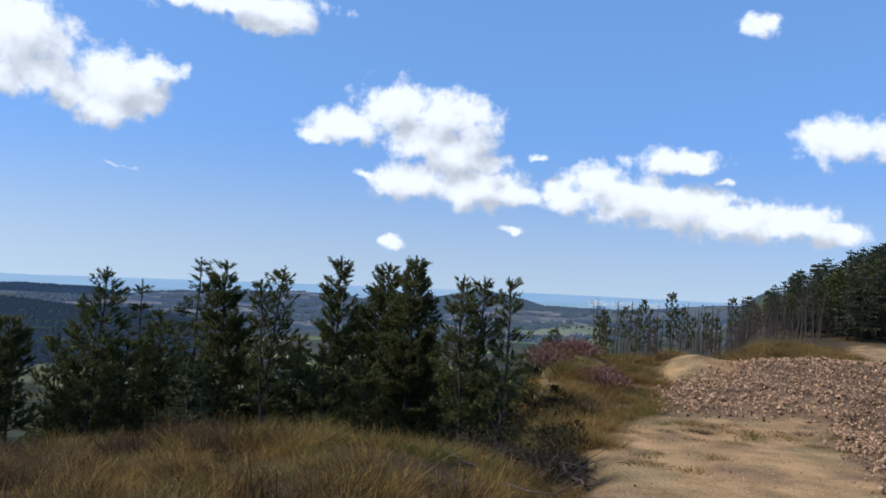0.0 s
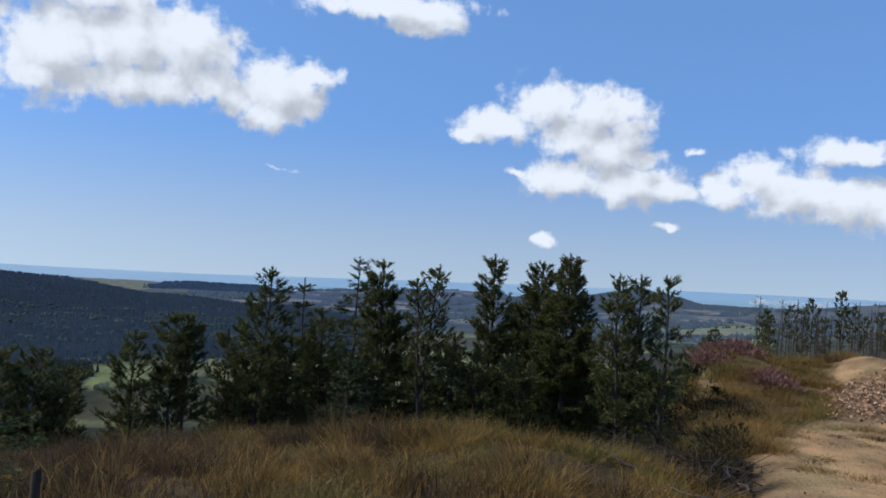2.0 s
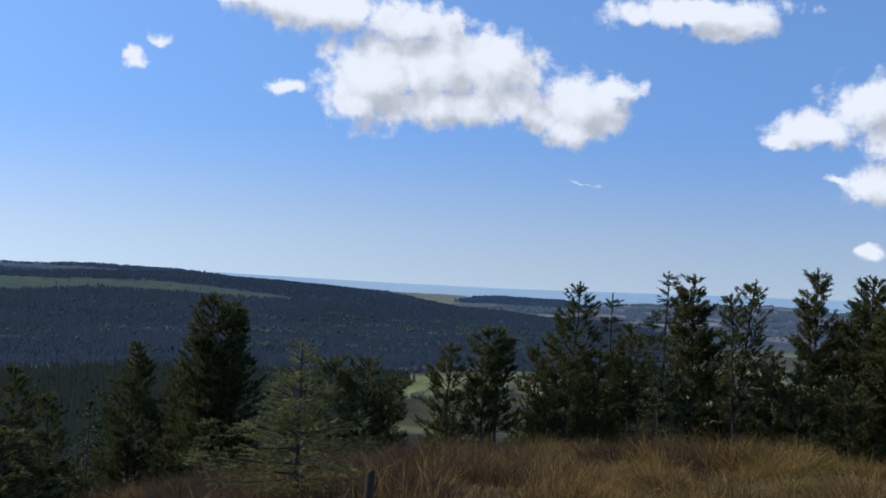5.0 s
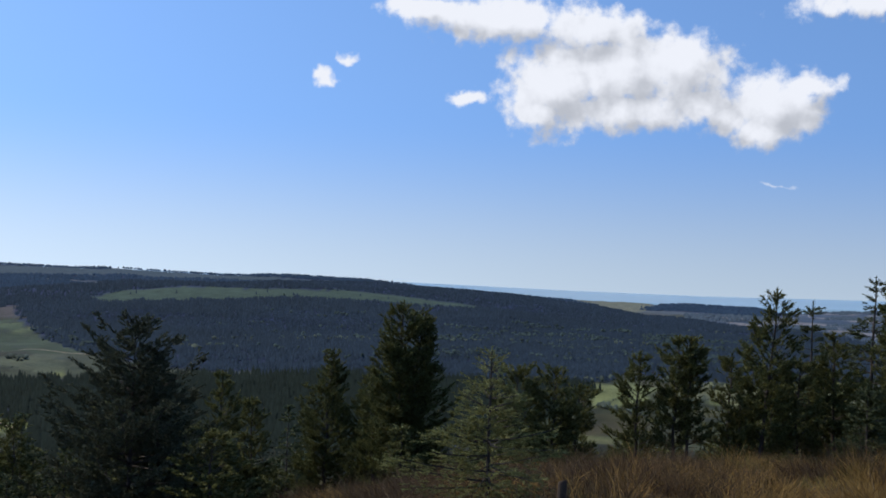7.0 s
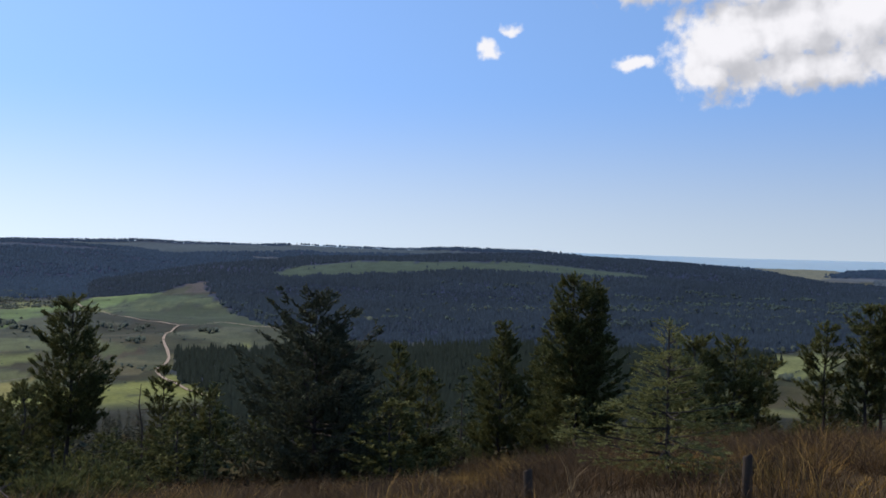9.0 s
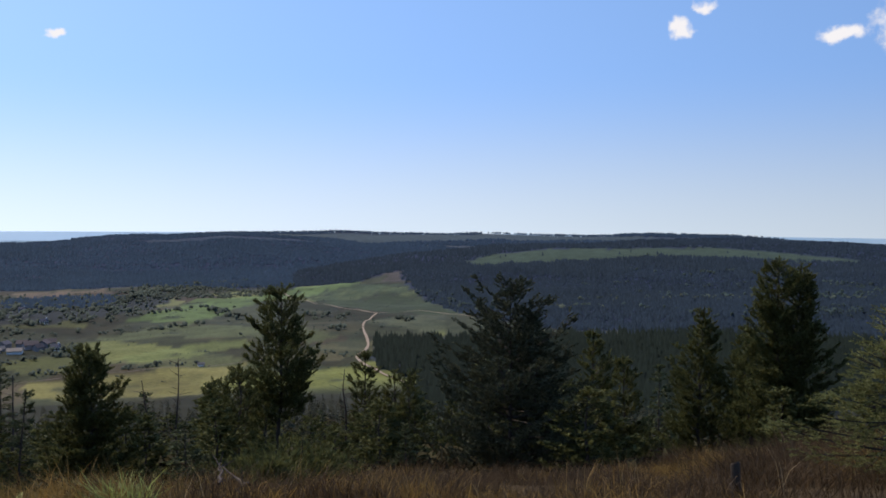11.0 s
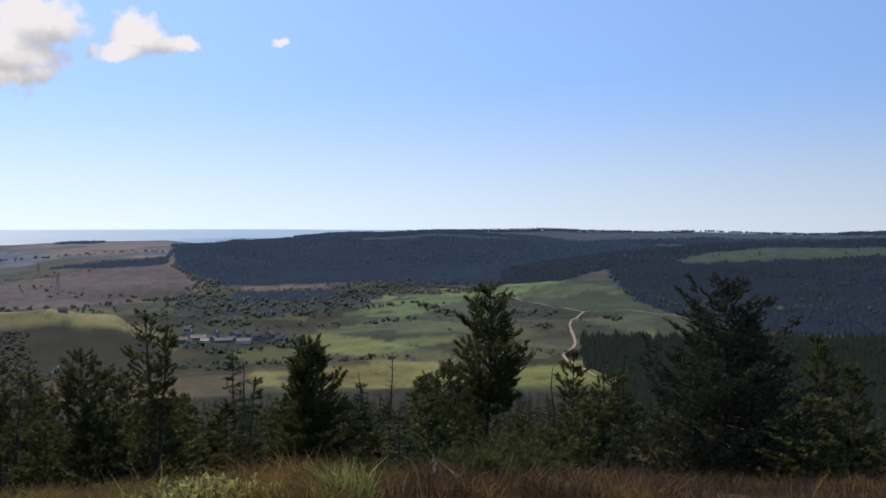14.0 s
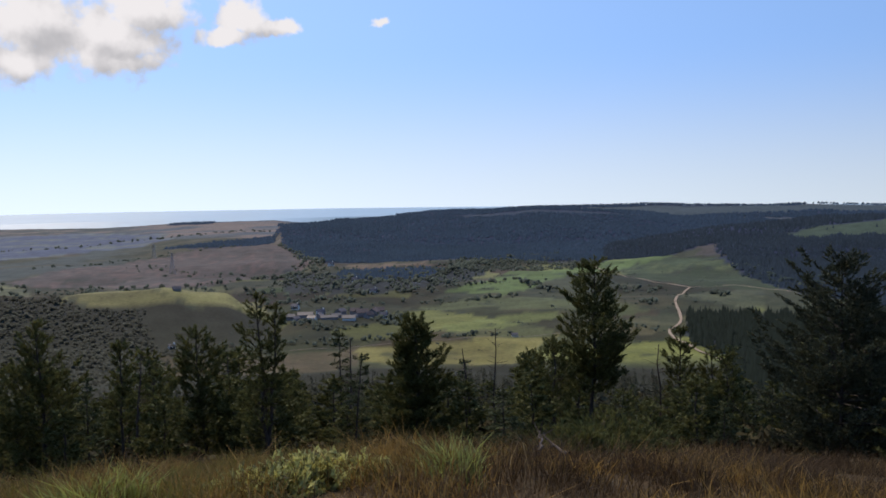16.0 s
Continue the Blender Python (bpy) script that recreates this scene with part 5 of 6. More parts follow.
# ================= grass, heather and brush close by =================
def blades(r, at, per, height, width, spread, lean):
    """Bent blades that rise from tufts."""
    n = len(at) * per
    root = np.repeat(at, per, 0) + np.concatenate([r.normal(0, spread, (n, 2)), np.zeros((n, 1))], 1)
    h = np.repeat(height, per)[:, None] * r.uniform(0.45, 1.15, (n, 1))
    out = np.concatenate([r.normal(0, lean, (n, 2)) + np.repeat(r.normal(0, lean * 0.5, (len(at), 2)), per, 0), np.zeros((n, 1))], 1)
    a = r.uniform(0, 6.283, n)
    side = np.stack([np.cos(a), np.sin(a), 0 * a], -1) * (width * r.uniform(0.6, 1.4, (n, 1)))
    up = np.array([0, 0, 1.0])
    mid = root + up * h * 0.6 + out * h * 0.35
    tip = root + up * h * r.uniform(0.75, 1.0, (n, 1)) + out * h
    v = np.stack([root - side, root + side, mid + side * 0.8, mid - side * 0.8, tip], 1).reshape(-1, 3)
    f = np.array([[0, 1, 2], [0, 2, 3], [3, 2, 4]])[None] + (np.arange(n) * 5)[:, None, None]
    return v, f.reshape(-1, 3)


def tips(r, at, per, height, width, spread, lean):
    """Slim blades of tussocks farther off: upright in the heart, drooping outwards at the rim."""
    n = len(at) * per
    off = r.normal(0, 1, (n, 2))
    root = np.repeat(at, per, 0) + np.concatenate([off * spread, np.zeros((n, 1))], 1)
    h = np.repeat(height, per)[:, None] * r.uniform(0.4, 1.15, (n, 1)) * np.exp(-0.12 * (off ** 2).sum(1))[:, None]
    sway = off * lean * 0.55 + r.normal(0, lean, (n, 2)) + np.repeat(r.normal(0, lean * 0.6, (len(at), 2)), per, 0)
    tip = root + np.concatenate([sway * h, h], 1)
    a = r.uniform(0, 6.283, n)
    side = np.stack([np.cos(a), np.sin(a), 0 * a], -1) * (width * r.uniform(0.6, 1.4, (n, 1)))
    return np.stack([root - side, root + side, tip], 1).reshape(-1, 3), np.arange(n * 3).reshape(-1, 3)


r = np.random.RandomState(11)
spots = [scatter(r, -9, 46, 8.3, 26, 0.48), scatter(r, 46, 107, 5.0, 15, 0.46), scatter(r, 46, 107, 15, 30, 0.62), scatter(r, -14, -4, 20, 38, 0.5), scatter(r, -24, -13.5, 36, 50, 0.55), scatter(r, -29, -9, 10, 27, 0.6), scatter(r, -24.5, -19.3, 12.6, 14.4, 0.28)]
az, d = np.concatenate([s[0] for s in spots]), np.concatenate([s[1] for s in spots])
last = np.arange(len(az)) >= len(az) - len(spots[-1][0])
tuft = np.arange(len(az)) >= len(az) - len(spots[-1][0]) - len(spots[-2][0])
bare = inside(az, d, CLEARING) | inside(az, d, RUBBLE) | inside(az, d, BARE[0]) | inside(az, d, BARE[1])
gx, gy = -d * np.sin(np.radians(az)), d * np.cos(np.radians(az))
keep = (~bare & ~tuft) | (tuft & ~last & inside(az, d, CLEARING) & (lumps(gx, gy, 6, 41) + 0.5 * lumps(gx, gy, 2, 45) > 0.35)) | (last & (lumps(gx, gy, 3, 47) > -0.3) & (d > 10.2))
az, d, tuft = az[keep], d[keep], tuft[keep]
at = place(az, d)
# rust grass prevails at 16-82 degrees, partly to stand for dimmer light
sort = lumps(at[:, 0], at[:, 1], 4.5, 42) + 0.5 * r.normal(0, 1, len(at)) - 0.1 * step(-3, -6, az) + 1.25 * step(16, 27, az) * (1 - 1.3 * step(72, 82, az))
tall = (0.27 + 0.17 * lumps(at[:, 0], at[:, 1], 2.4, 43) + 0.14 * lumps(at[:, 0], at[:, 1], 1.1, 44) + r.uniform(-0.1, 0.2, len(at))) * np.where(tuft & ~last[keep], 0.25, 1.0) * np.where(az > 46, 0.85, 1.0)
tall = np.where(az > 46, np.maximum(tall, 0.2), tall)
tall = np.clip(tall * (1 - 0.35 * step(0.25, 0.8, lumps(at[:, 0], at[:, 1], 1.5, 49)) * (az < 46)), 0.06, 0.7)
for name, mask, mat, label in (
        ("straw_grass", (sort > -0.75) & (sort < 0.65), M_STRAW, "tussocks of dry straw-coloured grass"),
        ("rust_grass", sort >= 0.65, M_RUST, "tussocks of rust-brown dead grass"),
        ("green_grass", sort <= -0.75, M_GREEN, "tussocks of dull green grass")):
    close = mask & (d < 11.5)
    far = mask & ~close
    stuff(name, *joined([blades(r, at[close], 80, tall[close], 0.0042, 0.2, 0.5), tips(r, at[far], 170, tall[far], 0.0058, 0.2, 0.65)]), mat, label, "grass")
# seed heads above the rest
pick = r.rand(len(at)) < np.where(az > 74, 0.6, 0.25)
stuff("seed_stalks", *blades(r, at[pick & ~tuft], 5, np.minimum(tall[pick & ~tuft] * 1.35, 0.55), 0.0025, 0.14, 0.35), M_STALK, "thin pale seed stalks over the grass", "grass")


def bush(name, az, d, half, high, count, mat, length, width, label, category, group="", shape=0.5):
    """A low rounded bush of many small leaves or sprigs over short twigs."""
    rr = np.random.RandomState(int(abs(az) * 100 + d * 7))
    u = rr.normal(0, 1, (count, 3))
    u /= np.linalg.norm(u, axis=1)[:, None]
    u[:, 2] = np.abs(u[:, 2])
    rad = rr.uniform(0.55, 1.0, (count, 1)) * (1 + 0.35 * lumps(u[:, 0] * 2, u[:, 1] * 2, 1.2, 3)[:, None])
    p = u * rad * np.array([half, half, high])
    root = new(name)
    root.location = spot(az, d, -0.03)
    v, f = needles(rr, p, u + np.array([0, 0, 0.4]), length, width, 3, shape)
    leaf = new("foliage", mesh_of("foliage", v, f, mat))
    leaf.parent = root
    twigs = []
    for k in range(26):
        e = p[rr.randint(count)] * 0.95
        twigs.append(tube(np.array([[0, 0, -0.05], e * np.array([0.5, 0.5, 0.4]), e]), [0.014, 0.008, 0.003], 3))
    tw = new("twigs", mesh_of("twigs", *joined(twigs), M_BARK))
    tw.parent = root
    return tagged(root, label, category, group)


for az, d, half, high in ((-7.5, 33.0, 0.9, 0.45), (-6.9, 31.8, 0.8, 0.4), (-8.3, 33.6, 0.9, 0.4), (-9.6, 30.4, 0.8, 0.35), (-10.2, 29.9, 0.8, 0.35)):
    bush("heather_bush", az, d, half, high, 420, M_HEATHER, 0.14, 0.05, "low purple-pink flowering heather on the bank", "heather", "heather on the bank")
for az, d, half, high in ((-5.6, 19.5, 0.7, 0.5), (-7.0, 17.0, 0.6, 0.45), (-8.4, 20.5, 0.7, 0.4), (-4.2, 21.5, 0.8, 0.6), (-3.0, 22.5, 0.8, 0.6), (-5.8, 23.5, 0.9, 0.6), (-6.6, 19.2, 0.8, 0.5), (-4.9, 20.6, 0.8, 0.6), (-7.8, 21.8, 0.7, 0.4), (-8.2, 18.4, 0.5, 0.35), (-3.6, 20.4, 0.8, 0.6), (-9.0, 25, 0.6, 0.35), (-7.4, 26.5, 0.7, 0.35), (-4.6, 26, 1.2, 1.9), (-3.2, 28, 1.4, 2.2), (-1.6, 27, 1.3, 1.9), (0.0, 29, 1.4, 2.2), (-5.6, 28, 1.3, 1.9), (-2.4, 30, 1.5, 2.6), (1.2, 30, 1.4, 2.4), (-4.2, 31, 1.4, 2.6), (-5.2, 24, 0.9, 1.3), (-3.6, 24, 0.8, 1.0)):
    bush("scrub_bush", az, d, half, high * 0.8, 420, M_UNDER, 0.13, 0.03, "dark low scrub bush in the gully", "bush", "scrub in the gully")
for az, d, half, high in ((88.9, 9.6, 0.45, 0.28), (87.3, 9.9, 0.5, 0.36), (85.6, 10.1, 0.4, 0.26), (90.6, 9.8, 0.35, 0.22), (83.9, 10.2, 0.35, 0.24), (86.4, 10.4, 0.4, 0.3)):
    bush("bramble_bush", az, d, half, high, 520, M_LEAF, 0.075, 0.055, "low bramble with small pale yellow-green leaves", "bush", "brambles in the grass", 0.9)
for az, d, half, high in ((67.3, 19.5, 0.8, 0.8), (69.4, 18.6, 0.95, 0.95), (71.6, 20, 0.8, 0.75), (70.4, 17.4, 0.6, 0.55)):
    bush("pine_scrub", az, d, half, high, 620, M_PINE, 0.15, 0.045, "low rounded green pine scrub on the slope", "bush", "pine scrub on the slope", 0.6)
for az, d in ((99.3, 8.8), (78.2, 9.2), (97.6, 9.3)):
    root = tagged(new("rush_clump"), "bright green rush clump with straw-coloured tips", "rush", "rush clumps in the grass")
    root.location = spot(az, d, -0.03)
    rr = np.random.RandomState(int(az))
    for nm, mat, n, hh in (("green_growth", M_RUSH, 320, 0.55), ("dry_growth", M_STRAW, 150, 0.62)):
        v, f = blades(rr, np.zeros((1, 3)), n, np.array([hh]), 0.006, 0.12, 0.36)
        ob = tagged(new(nm, mesh_of(nm, v, f, mat)), kind="stuff")
        ob.parent = root


def branch(name, az, d, length, heading, lift, label, seed):
    """A dead fallen branch with side twigs."""
    rr = np.random.RandomState(seed)
    p = np.cumsum(np.concatenate([np.zeros((1, 3)), np.tile([[length / 5, 0, 0.02]], (5, 1)) + rr.normal(0, 0.05 * length, (5, 3)) * np.array([0.3, 1, 0.5])]), 0)
    root = tagged(new(name), label, "branch")
    ob = new("stem", mesh_of("stem", *tube(p, np.linspace(0.028, 0.008, 6), 6), M_DEAD, smooth=True))
    ob.parent = root
    for k in range(6):
        b = p[1 + k % 5]
        ob = new("twig", mesh_of("twig", *tube(np.array([b, b + rr.normal(0, 0.16 * length, 3) + np.array([0.1, 0, 0.08])]), [0.011, 0.004], 4), M_DEAD))
        ob.parent = root
    root.matrix_world = Matrix.Translation(spot(az, d, lift)) @ pose(0, 0, 0, 0, 0, heading)


branch("fallen_branch", 73.2, 12.5, 1.0, 160, 0.28, "bleached dead branch lying on the grass", 1)
branch("fallen_branch", 71.4, 12.3, 0.7, 200, 0.25, "bleached dead branch lying on the grass", 2)
for k in range(9):
    branch("fallen_branch", -2.5 - 8 * turn.random(), turn.uniform(14, 23), turn.uniform(0.6, 1.6), turn.uniform(0, 360), 0.12, "grey dead branch among brush in the gully", 10 + k)


def brushwood(az, d, half, seed):
    """A low tangle of dead twigs."""
    rr = np.random.RandomState(seed)
    root = tagged(new("brush_pile"), "dark tangle of dead brushwood in the gully", "brushwood", "brushwood in the gully")
    root.location = spot(az, d)
    parts = []
    for k in range(120):
        p = rr.normal(0, 1, 3) * np.array([half, half, 0.0]) * 0.6 + np.array([0, 0, rr.uniform(0, 0.3)])
        e = p + rr.normal(0, 1, 3) * np.array([0.4, 0.4, 0.16])
        parts.append(tube(np.array([p, (p + e) / 2 + rr.normal(0, 0.05, 3), e]), [0.014, 0.01, 0.004], 3))
    ob = tagged(new("twig_tangle", mesh_of("twig_tangle", *joined(parts), M_BRUSH)), kind="stuff")
    ob.parent = root


for k, (az, d, half) in enumerate(((-3.6, 19.5, 0.9), (-4.8, 18.2, 0.9), (-6.0, 20.5, 1.0), (-6.4, 18.0, 0.8), (-7.6, 18.8, 0.8), (-5.2, 22, 1.0), (-2.4, 21.5, 0.9), (-4.4, 20.4, 1.0), (-5.4, 19.2, 0.9), (-6.8, 19.6, 0.9), (-3.2, 22.6, 1.0), (-7.2, 17.4, 0.8), (-1.6, 22.8, 0.9), (-4.0, 23.6, 1.0))):
    brushwood(az, d, half, 40 + k)


def post(az, d, high, lean):
    """A round fence post with a sawn, slightly sloping top."""
    bm = bmesh.new()
    n = 12
    rings = []
    for z, rad in ((-0.3, 0.052), (0.0, 0.052), (high * 0.5, 0.05), (high - 0.015, 0.047), (high, 0.040)):
        rings.append([bm.verts.new((math.cos(k * 6.283 / n) * rad * (1 + 0.05 * math.sin(3 * k + z * 5)), math.sin(k * 6.283 / n) * rad, z + (0.018 * math.cos(k * 6.283 / n) if z > high * 0.8 else 0))) for k in range(n)])
    for a, b in zip(rings, rings[1:]):
        for k in range(n):
            bm.faces.new((a[k], a[(k + 1) % n], b[(k + 1) % n], b[k]))
    bm.faces.new(rings[-1])
    me = bpy.data.meshes.new("fence_post")
    bm.to_mesh(me)
    bm.free()
    me.materials.append(M_POST)
    ob = tagged(new("fence_post", me), "weathered grey wooden fence post in long grass", "fence post", "fence posts")
    ob.matrix_world = Matrix.Translation(spot(az, d)) @ pose(0, 0, 0, 0, lean, 0)


for az, el, lean in ((31.0, -12.07, 1.0), (43.2, -13.66, -4.0)):
    d = 10.0
    post(az, d, EYE + d * math.tan(radians(el)) - ground(az, d), lean)


# ================= the heap of rubble =================
CUBE_V = np.array([(x, y, z) for z in (-1, 1) for y in (-1, 1) for x in (-1, 1)], float)
CUBE_F = np.array([(0, 2, 3), (0, 3, 1), (4, 5, 7), (4, 7, 6), (0, 1, 5), (0, 5, 4), (2, 6, 7), (2, 7, 3), (0, 4, 6), (0, 6, 2), (1, 3, 7), (1, 7, 5)])


def stone_corners(rr, n):
    """Broken angular stones."""
    v = CUBE_V[None] * rr.uniform(0.35, 1.15, (n, 8, 3)) * rr.uniform(0.5, 1.35, (n, 1, 3))
    a = rr.uniform(0, 6.283, (n, 2))
    c, s = np.cos(a)[:, :, None], np.sin(a)[:, :, None]
    x, y, z = v[..., 0] * c[:, 0] - v[..., 1] * s[:, 0], v[..., 0] * s[:, 0] + v[..., 1] * c[:, 0], v[..., 2]
    return np.stack([x, y * c[:, 1] - z * s[:, 1], y * s[:, 1] + z * c[:, 1]], -1)


r = np.random.RandomState(19)
az, d = scatter(r, -29.5, -12.6, 15.5, 42, 0.088)
keep = inside(az + r.normal(0, 0.5, len(az)), d + r.normal(0, 0.6, len(az)), RUBBLE)
az, d = az[keep], d[keep]
extra = scatter(r, -27, -9, 10, 27, 0.2)
more = scatter(r, -18, -13, 31, 40, 0.3)
extra = np.concatenate([extra[0], more[0]]), np.concatenate([extra[1], more[1]])
k = inside(*extra, CLEARING) | inside(*extra, BARE[0])
az, d = np.concatenate([az, extra[0][k]]), np.concatenate([d, extra[1][k]])
loose = np.arange(len(az)) >= len(az) - k.sum()
size = 0.66 * (0.018 + 0.042 * r.rand(len(az)) ** 2 + 0.045 * (r.rand(len(az)) < 0.05)) * np.where(loose, 0.4, 1.0)
at = place(az, d)
at[:, 2] += np.where(loose, size * 0.25, size * 0.3 + 0.05 * lumps(at[:, 0], at[:, 1], 1.5, 51) + r.uniform(-0.01, 0.08, len(az)))
single = np.zeros(len(az), bool)
single[np.argsort(-(size / d) * (az > -26))[:300]] = True
v = stone_corners(r, (~single).sum()) * size[~single][:, None, None] + at[~single][:, None]
f = CUBE_F[None] + (np.arange(len(v)) * 8)[:, None, None]
heap = tagged(new("rubble_heap"), "broad heap of broken reddish-brown stone", "rubble")
rest = tagged(new("gravel", mesh_of("gravel", v.reshape(-1, 3), f.reshape(-1, 3), M_STONES)), kind="stuff")
rest.parent = heap
shapes = [mesh_of("stone", s, CUBE_F, M_STONE) for s in stone_corners(r, 10)]
for k, (p, s) in enumerate(zip(at[single], size[single])):
    ob = new("stone", shapes[k % 10])
    ob.parent = heap
    ob.matrix_local = Matrix.Translation(p) @ pose(0, 0, 0, 0, 0, turn.uniform(0, 360)) @ Matrix.Scale(float(s), 4)
# ================= farm, tracks and other things in the valley =================
def strip(name, line, width, mat, label, lift=0.6):
    """A track laid over the ground along a line of (azimuth, distance)."""
    pts = []
    for (a0, d0), (a1, d1) in zip(line, line[1:]):
        n = max(2, int(math.hypot(radians(a1 - a0) * (d0 + d1) / 2, d1 - d0) / 9))
        pts += [(a0 + (a1 - a0) * k / n, d0 + (d1 - d0) * k / n) for k in range(n)]
    pts.append(line[-1])
    a = np.array(pts)
    for _ in range(3):
        a[1:-1] = (a[:-2] + 2 * a[1:-1] + a[2:]) / 4
    xy = place(a[:, 0], a[:, 1])[:, :2]
    t = np.gradient(xy, axis=0)
    t /= np.linalg.norm(t, axis=1)[:, None]
    nrm = np.stack([-t[:, 1], t[:, 0]], -1) * (width / 2 * np.random.RandomState(3).uniform(0.8, 1.2, (len(xy), 1)))
    v = []
    for side in (-1, 1):
        p = xy + side * nrm
        z = land(np.degrees(np.arctan2(-p[:, 0], p[:, 1])), np.hypot(p[:, 0], p[:, 1]))[0] + lift
        v.append(np.column_stack([p, z]))
    n = len(xy)
    k = np.arange(n - 1)
    f = np.stack([k, k + 1, n + k + 1, n + k], -1)[:, ::-1]
    return tagged(new(name, mesh_of(name, np.concatenate(v), f, mat)), label, "track", kind="structure")


strip("track_main", [(60.6, 415), (61.5, 470), (62.7, 512), (63.8, 544), (64.7, 571), (65.2, 598), (65.4, 615), (64.7, 640), (64.5, 680), (64.9, 769), (64.8, 800), (64.0, 884)], 1.9, M_TRACK, "pale winding gravel track on the valley side")
strip("track_upper", [(64.0, 884), (66.0, 940), (68.0, 1023), (69.2, 1120), (69.9, 1240)], 1.8, M_TRACK, "pale gravel track climbing the green spur")
strip("track_side", [(64.0, 884), (62.6, 900), (61.6, 915), (60.2, 880), (58.4, 840)], 1.4, M_TRACK, "narrow gravel track along the field")
strip("field_wall", [(88.0, 560), (84.4, 562), (79.6, 574), (75.5, 586), (72.0, 597), (69.5, 612)], 0.9, M_WALLSTONE, "low brown stone wall beside the meadow", 0.9)


def building(name, az, d, length, width, eave, rise, heading, wall, roof, windows, label, chimney=False):
    """A gabled building: walls, roof with overhang, windows and a chimney as parts."""
    root = tagged(new(name), label, "house" if windows else "barn", "farm buildings")
    root.matrix_world = Matrix.Translation(spot(az, d, -0.3)) @ pose(0, 0, 0, 0, 0, heading)
    l, w = length / 2, width / 2
    v = [(-l, -w, 0), (l, -w, 0), (l, w, 0), (-l, w, 0), (-l, -w, eave), (l, -w, eave), (l, w, eave), (-l, w, eave), (-l, 0, eave + rise), (l, 0, eave + rise)]
    bm = bmesh.new()
    vs = [bm.verts.new(c) for c in v]
    for f in ((0, 1, 5, 4), (2, 3, 7, 6), (1, 2, 6, 9, 5), (3, 0, 4, 8, 7), (0, 3, 2, 1)):
        bm.faces.new([vs[k] for k in f])
    me = bpy.data.meshes.new("wall")
    bm.to_mesh(me)
    bm.free()
    me.materials.append(wall)
    ob = new("wall", me)
    ob.parent = root
    o, t = 0.4, 0.22
    s = rise / w
    prof = [(-w - o, eave - o * s), (0, eave + rise), (w + o, eave - o * s)]
    rv = [(x, y, z + dz) for x in (-l - o, l + o) for dz in (0.04, 0.04 + t) for y, z in prof]
    rf = [(3, 4, 10, 9), (4, 5, 11, 10), (1, 0, 6, 7), (2, 1, 7, 8), (0, 1, 4, 3), (1, 2, 5, 4), (7, 6, 9, 10), (8, 7, 10, 11), (0, 3, 9, 6), (5, 2, 8, 11)]
    ob = new("roof", mesh_of("roof", rv, rf, roof))
    ob.parent = root
    for k in range(windows):
        x = -l + length * (k + 0.5) / windows
        for sy in (-1, 1):
            y = sy * (w + 0.02)
            zz = 0.55 * eave
            a, b = 0.6, 0.7
            wv = [(x + p * a, y + q * 0.05, zz + r2 * b) for q in (-1, 1) for r2 in (-1, 1) for p in (-1, 1)]
            wf = [(0, 1, 3, 2), (4, 6, 7, 5), (0, 2, 6, 4), (1, 5, 7, 3), (2, 3, 7, 6), (0, 4, 5, 1)]
            ob = new("window", mesh_of("window", wv, wf, M_GLASS))
            ob.parent = root
    if chimney:
        a, x = 0.45, l * 0.7
        z0, z1 = eave + rise * 0.6, eave + rise + 1.1
        cv = [(x + p * a, q * a, z) for z in (z0, z1) for q in (-1, 1) for p in (-1, 1)]
        ob = new("chimney", mesh_of("chimney", cv, [(0, 1, 3, 2), (4, 6, 7, 5), (0, 2, 6, 4), (1, 5, 7, 3), (2, 3, 7, 6), (0, 4, 5, 1)], wall))
        ob.parent = root


FARM = [
    ("barn", 88.2, 716, 20, 10, 3.6, 2.4, 8, M_GREYWALL, M_SHEET, 0), ("barn", 87.0, 722, 22, 11, 3.8, 2.6, -6, M_GREYWALL, M_SHEET, 0), ("farmhouse", 86.1, 735, 12, 7, 4.6, 2.6, 20, M_WHITE, M_SLATE, 4),
    ("barn", 85.6, 706, 24, 9, 3.2, 2.0, 4, M_GREYWALL, M_SHEET, 0), ("barn", 84.4, 700, 18, 10, 3.4, 2.6, -10, M_WHITE, M_SHEET, 0), ("barn", 84.9, 730, 16, 9, 4.2, 2.8, 60, M_GREYWALL, M_SLATE, 0),
    ("barn", 83.6, 716, 18, 12, 4.6, 3.4, 12, M_GREYWALL, M_BRICKRED, 0), ("barn", 82.9, 722, 16, 11, 4.8, 3.4, 70, M_GREYWALL, M_BRICKRED, 0), ("farmhouse", 82.3, 708, 11, 7, 4.6, 2.6, -4, M_WHITE, M_SLATE, 4),
]
FARM_3 = [
    ("barn", 87.6, 708, 10, 7, 3.0, 2.0, 40, M_GREYWALL, M_SLATE, 0), ("barn", 86.6, 705, 12, 8, 3.0, 2.0, -30, M_WHITE, M_SHEET, 0), ("barn", 86.2, 716, 16, 8, 3.6, 2.2, 75, M_GREYWALL, M_SLATE, 0), ("barn", 85.2, 716, 14, 8, 3.2, 2.2, 20, M_GREYWALL, M_SHEET, 0),
    ("barn", 84.0, 726, 14, 9, 4.6, 3.0, -20, M_GREYWALL, M_BRICKRED, 0), ("barn", 83.2, 708, 12, 8, 4.0, 3.0, 40, M_GREYWALL, M_BRICKRED, 0), ("barn", 82.6, 732, 16, 10, 5.0, 3.2, 0, M_GREYWALL, M_BRICKRED, 0), ("barn", 87.8, 728, 9, 6, 2.6, 1.6, -15, M_WHITE, M_SHEET, 0),
]
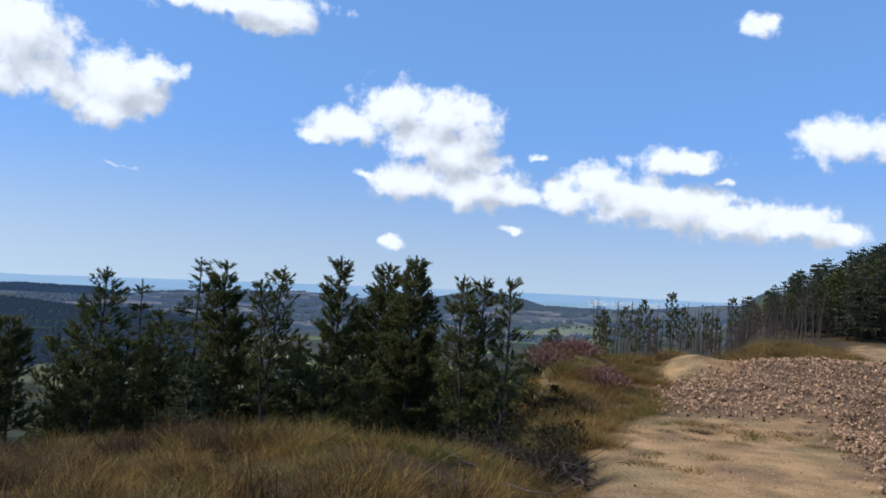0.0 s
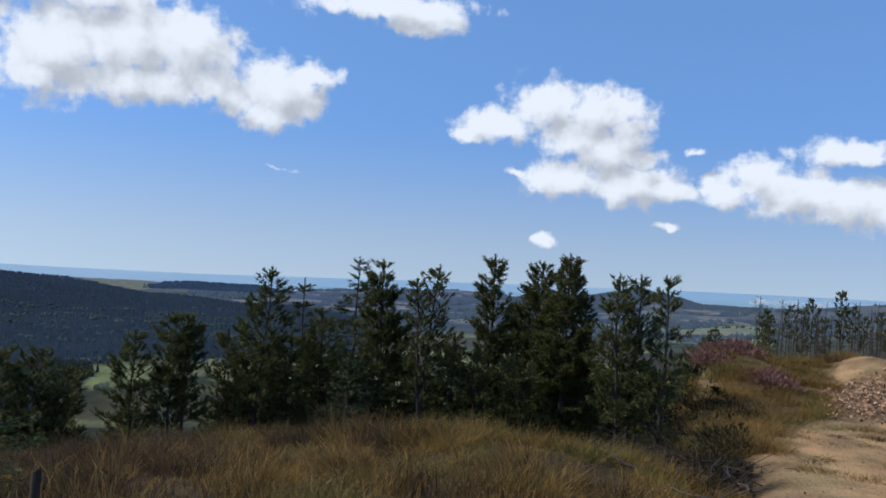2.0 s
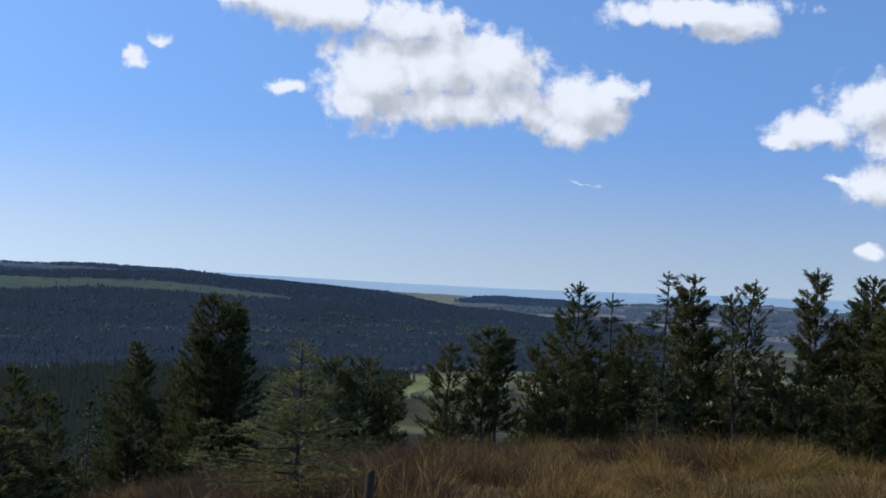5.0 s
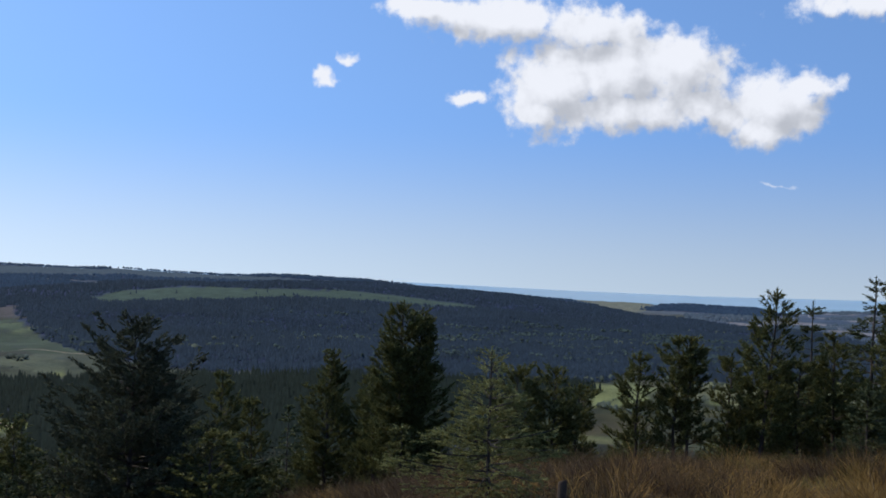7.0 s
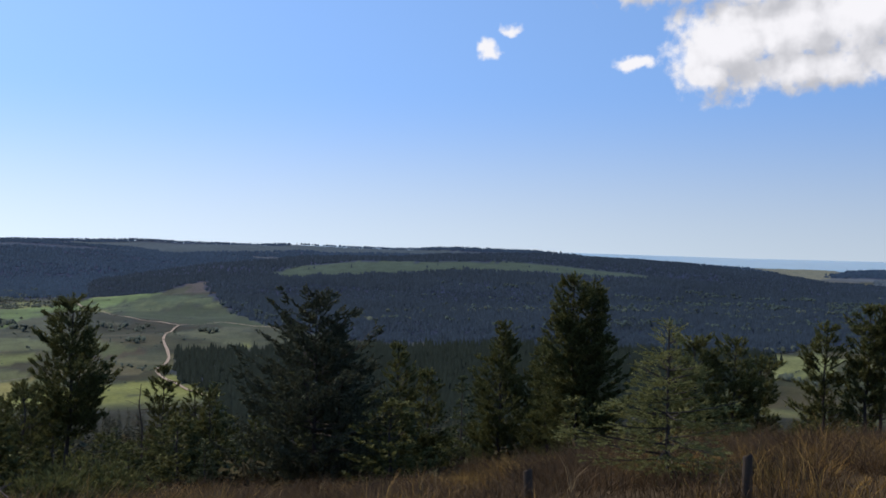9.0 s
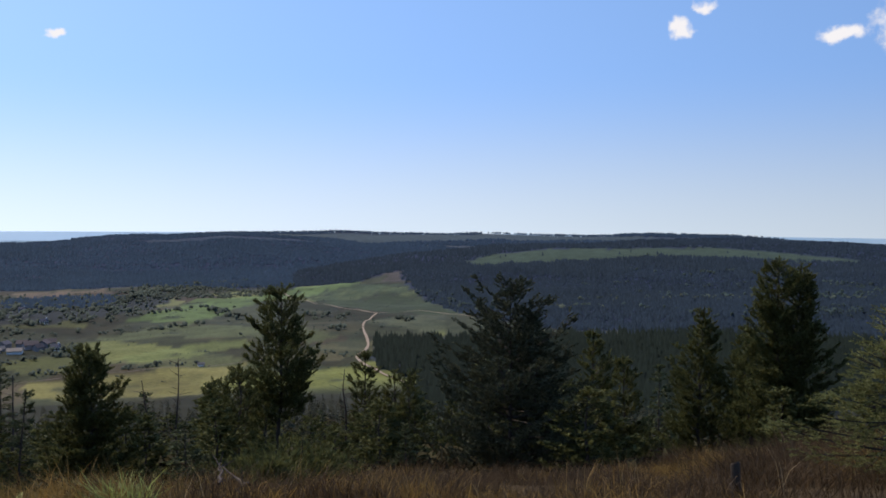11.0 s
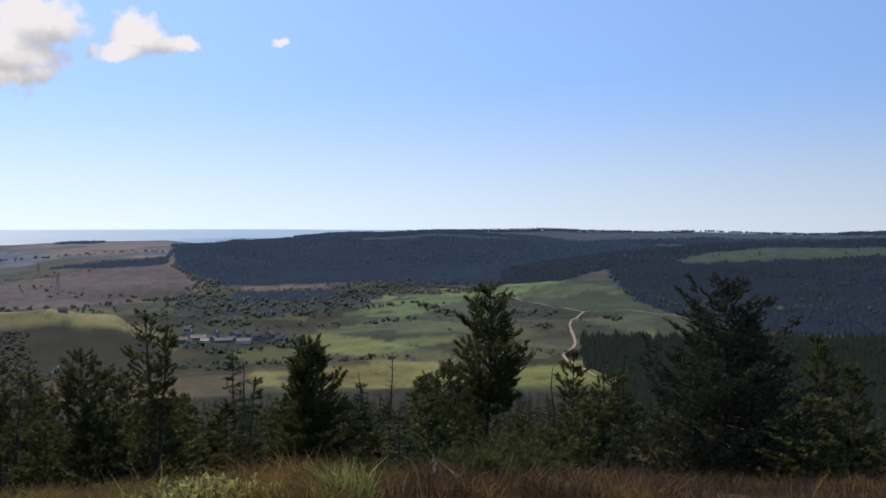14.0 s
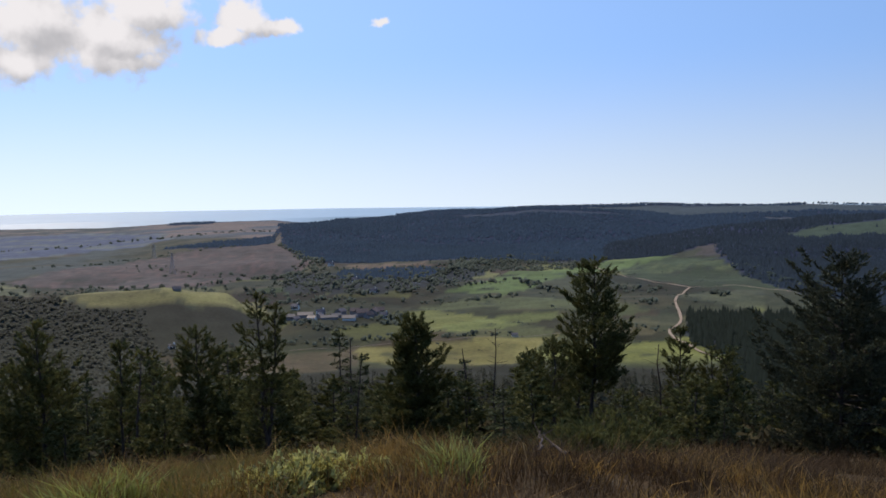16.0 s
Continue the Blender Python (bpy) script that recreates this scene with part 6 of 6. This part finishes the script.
FARM_2 = [
    ("farmhouse", 82.9, 880, 12, 7, 4.6, 2.6, 10, M_WHITE, M_SLATE, 4), ("farmhouse", 87.6, 770, 11, 7, 4.4, 2.4, -20, M_WHITE, M_SLATE, 4), ("barn", 94.4, 738, 11, 6, 2.4, 2.2, 5, M_GREYWALL, M_SLATE, 0),
    ("farmhouse", 84.0, 1010, 12, 7, 4.6, 2.6, 0, M_WHITE, M_SLATE, 4), ("farmhouse", 85.4, 1240, 13, 7, 4.6, 2.6, 30, M_WHITE, M_SLATE, 4), ("barn", 74.4, 598, 7, 4, 2.4, 1.2, 8, M_WHITE, M_SHEET, 0),
    ("farmhouse", 94.8, 590, 7, 5, 2.8, 1.4, 15, M_WHITE, M_SHEET, 2), ("farmhouse", 16.2, 1180, 13, 8, 4.6, 2.6, 15, M_WHITE, M_SLATE, 4), ("farmhouse", -6.0, 1420, 12, 8, 4.6, 2.6, 5, M_WHITE, M_SLATE, 4),
]
for name, az, d, l, w, e, ri, turn_deg, wall, roof, win in FARM + FARM_2 + FARM_3:
    kind = "white farmhouse with a dark slate roof" if name == "farmhouse" else "long low farm shed with a %s roof" % {"pale_sheet_roof": "pale sheet", "red_roof": "dark red", "slate_roof": "dark slate"}[roof.name]
    building(name, az, d, l * 0.52, w * 0.6, e * 0.72, ri * 0.7, az + turn_deg, wall, roof, win, kind + " in the valley", name == "farmhouse")


def pylon(az, d, high):
    """A lattice tower: four legs, cross-bracing, three pairs of arms."""
    root = tagged(new("pylon"), "grey steel lattice power pylon on the heath", "pylon")
    root.matrix_world = Matrix.Translation(spot(az, d, -0.5)) @ pose(0, 0, 0, 0, 0, az + 20)

    def half(z):
        t = z / high
        return 2.6 * (1 - t) ** 1.3 + 0.55

    zs = np.linspace(0, high, 9)
    for sx in (-1, 1):
        for sy in (-1, 1):
            ob = new("leg", mesh_of("leg", *tube(np.array([(sx * half(z), sy * half(z), z) for z in zs]), np.linspace(0.22, 0.12, 9), 4), M_STEEL))
            ob.parent = root
    brace = []
    for z0, z1 in zip(zs, zs[1:]):
        a, b = half(z0), half(z1)
        for p, q in (((-a, -a), (b, -b)), ((a, -a), (b, b)), ((a, a), (-b, b)), ((-a, a), (-b, -b)), ((a, -a), (-b, -b)), ((-a, a), (b, b))):
            brace.append(tube(np.array([(*p, z0), (*q, z1)]), [0.1, 0.1], 3))
    ob = new("bracing", mesh_of("bracing", *joined(brace), M_STEEL))
    ob.parent = root
    for z, reach in ((high * 0.66, 4.2), (high * 0.8, 5.0), (high * 0.93, 3.8)):
        ob = new("arm", mesh_of("arm", *joined([tube(np.array([(-reach, 0, z), (0, 0, z + 0.9), (reach, 0, z)]), [0.08, 0.18, 0.08], 4), tube(np.array([(-reach, 0, z), (0, 0, z - 0.2), (reach, 0, z)]), [0.08, 0.14, 0.08], 4)]), M_STEEL))
        ob.parent = root


pylon(94.6, 1251, 27)
pylon(95.6, 1600, 24)
pylon(17.2, 2600, 30)
pylon(11.1, 2560, 30)

# the town on the far side of the bay
r = np.random.RandomState(23)
n = 170
az, d = -9.0 - 4.5 * r.rand(n) ** 1.3, r.uniform(3800, 4350, n)
at = place(az, d)
size = np.stack([r.uniform(6, 22, n), r.uniform(6, 14, n), r.uniform(2, 5, n)], -1)
cube = np.array([(x, y, z) for z in (0, 1) for y in (-0.5, 0.5) for x in (-0.5, 0.5)])
v = cube[None] * size[:, None] + at[:, None]
f = np.array([(0, 2, 3, 1), (4, 5, 7, 6), (0, 1, 5, 4), (2, 6, 7, 3), (0, 4, 6, 2), (1, 3, 7, 5)])[None] + (np.arange(n) * 8)[:, None, None]
stuff("far_town", v.reshape(-1, 3), f.reshape(-1, 4), M_WHITE, "pale buildings of a town by the bay", "town")
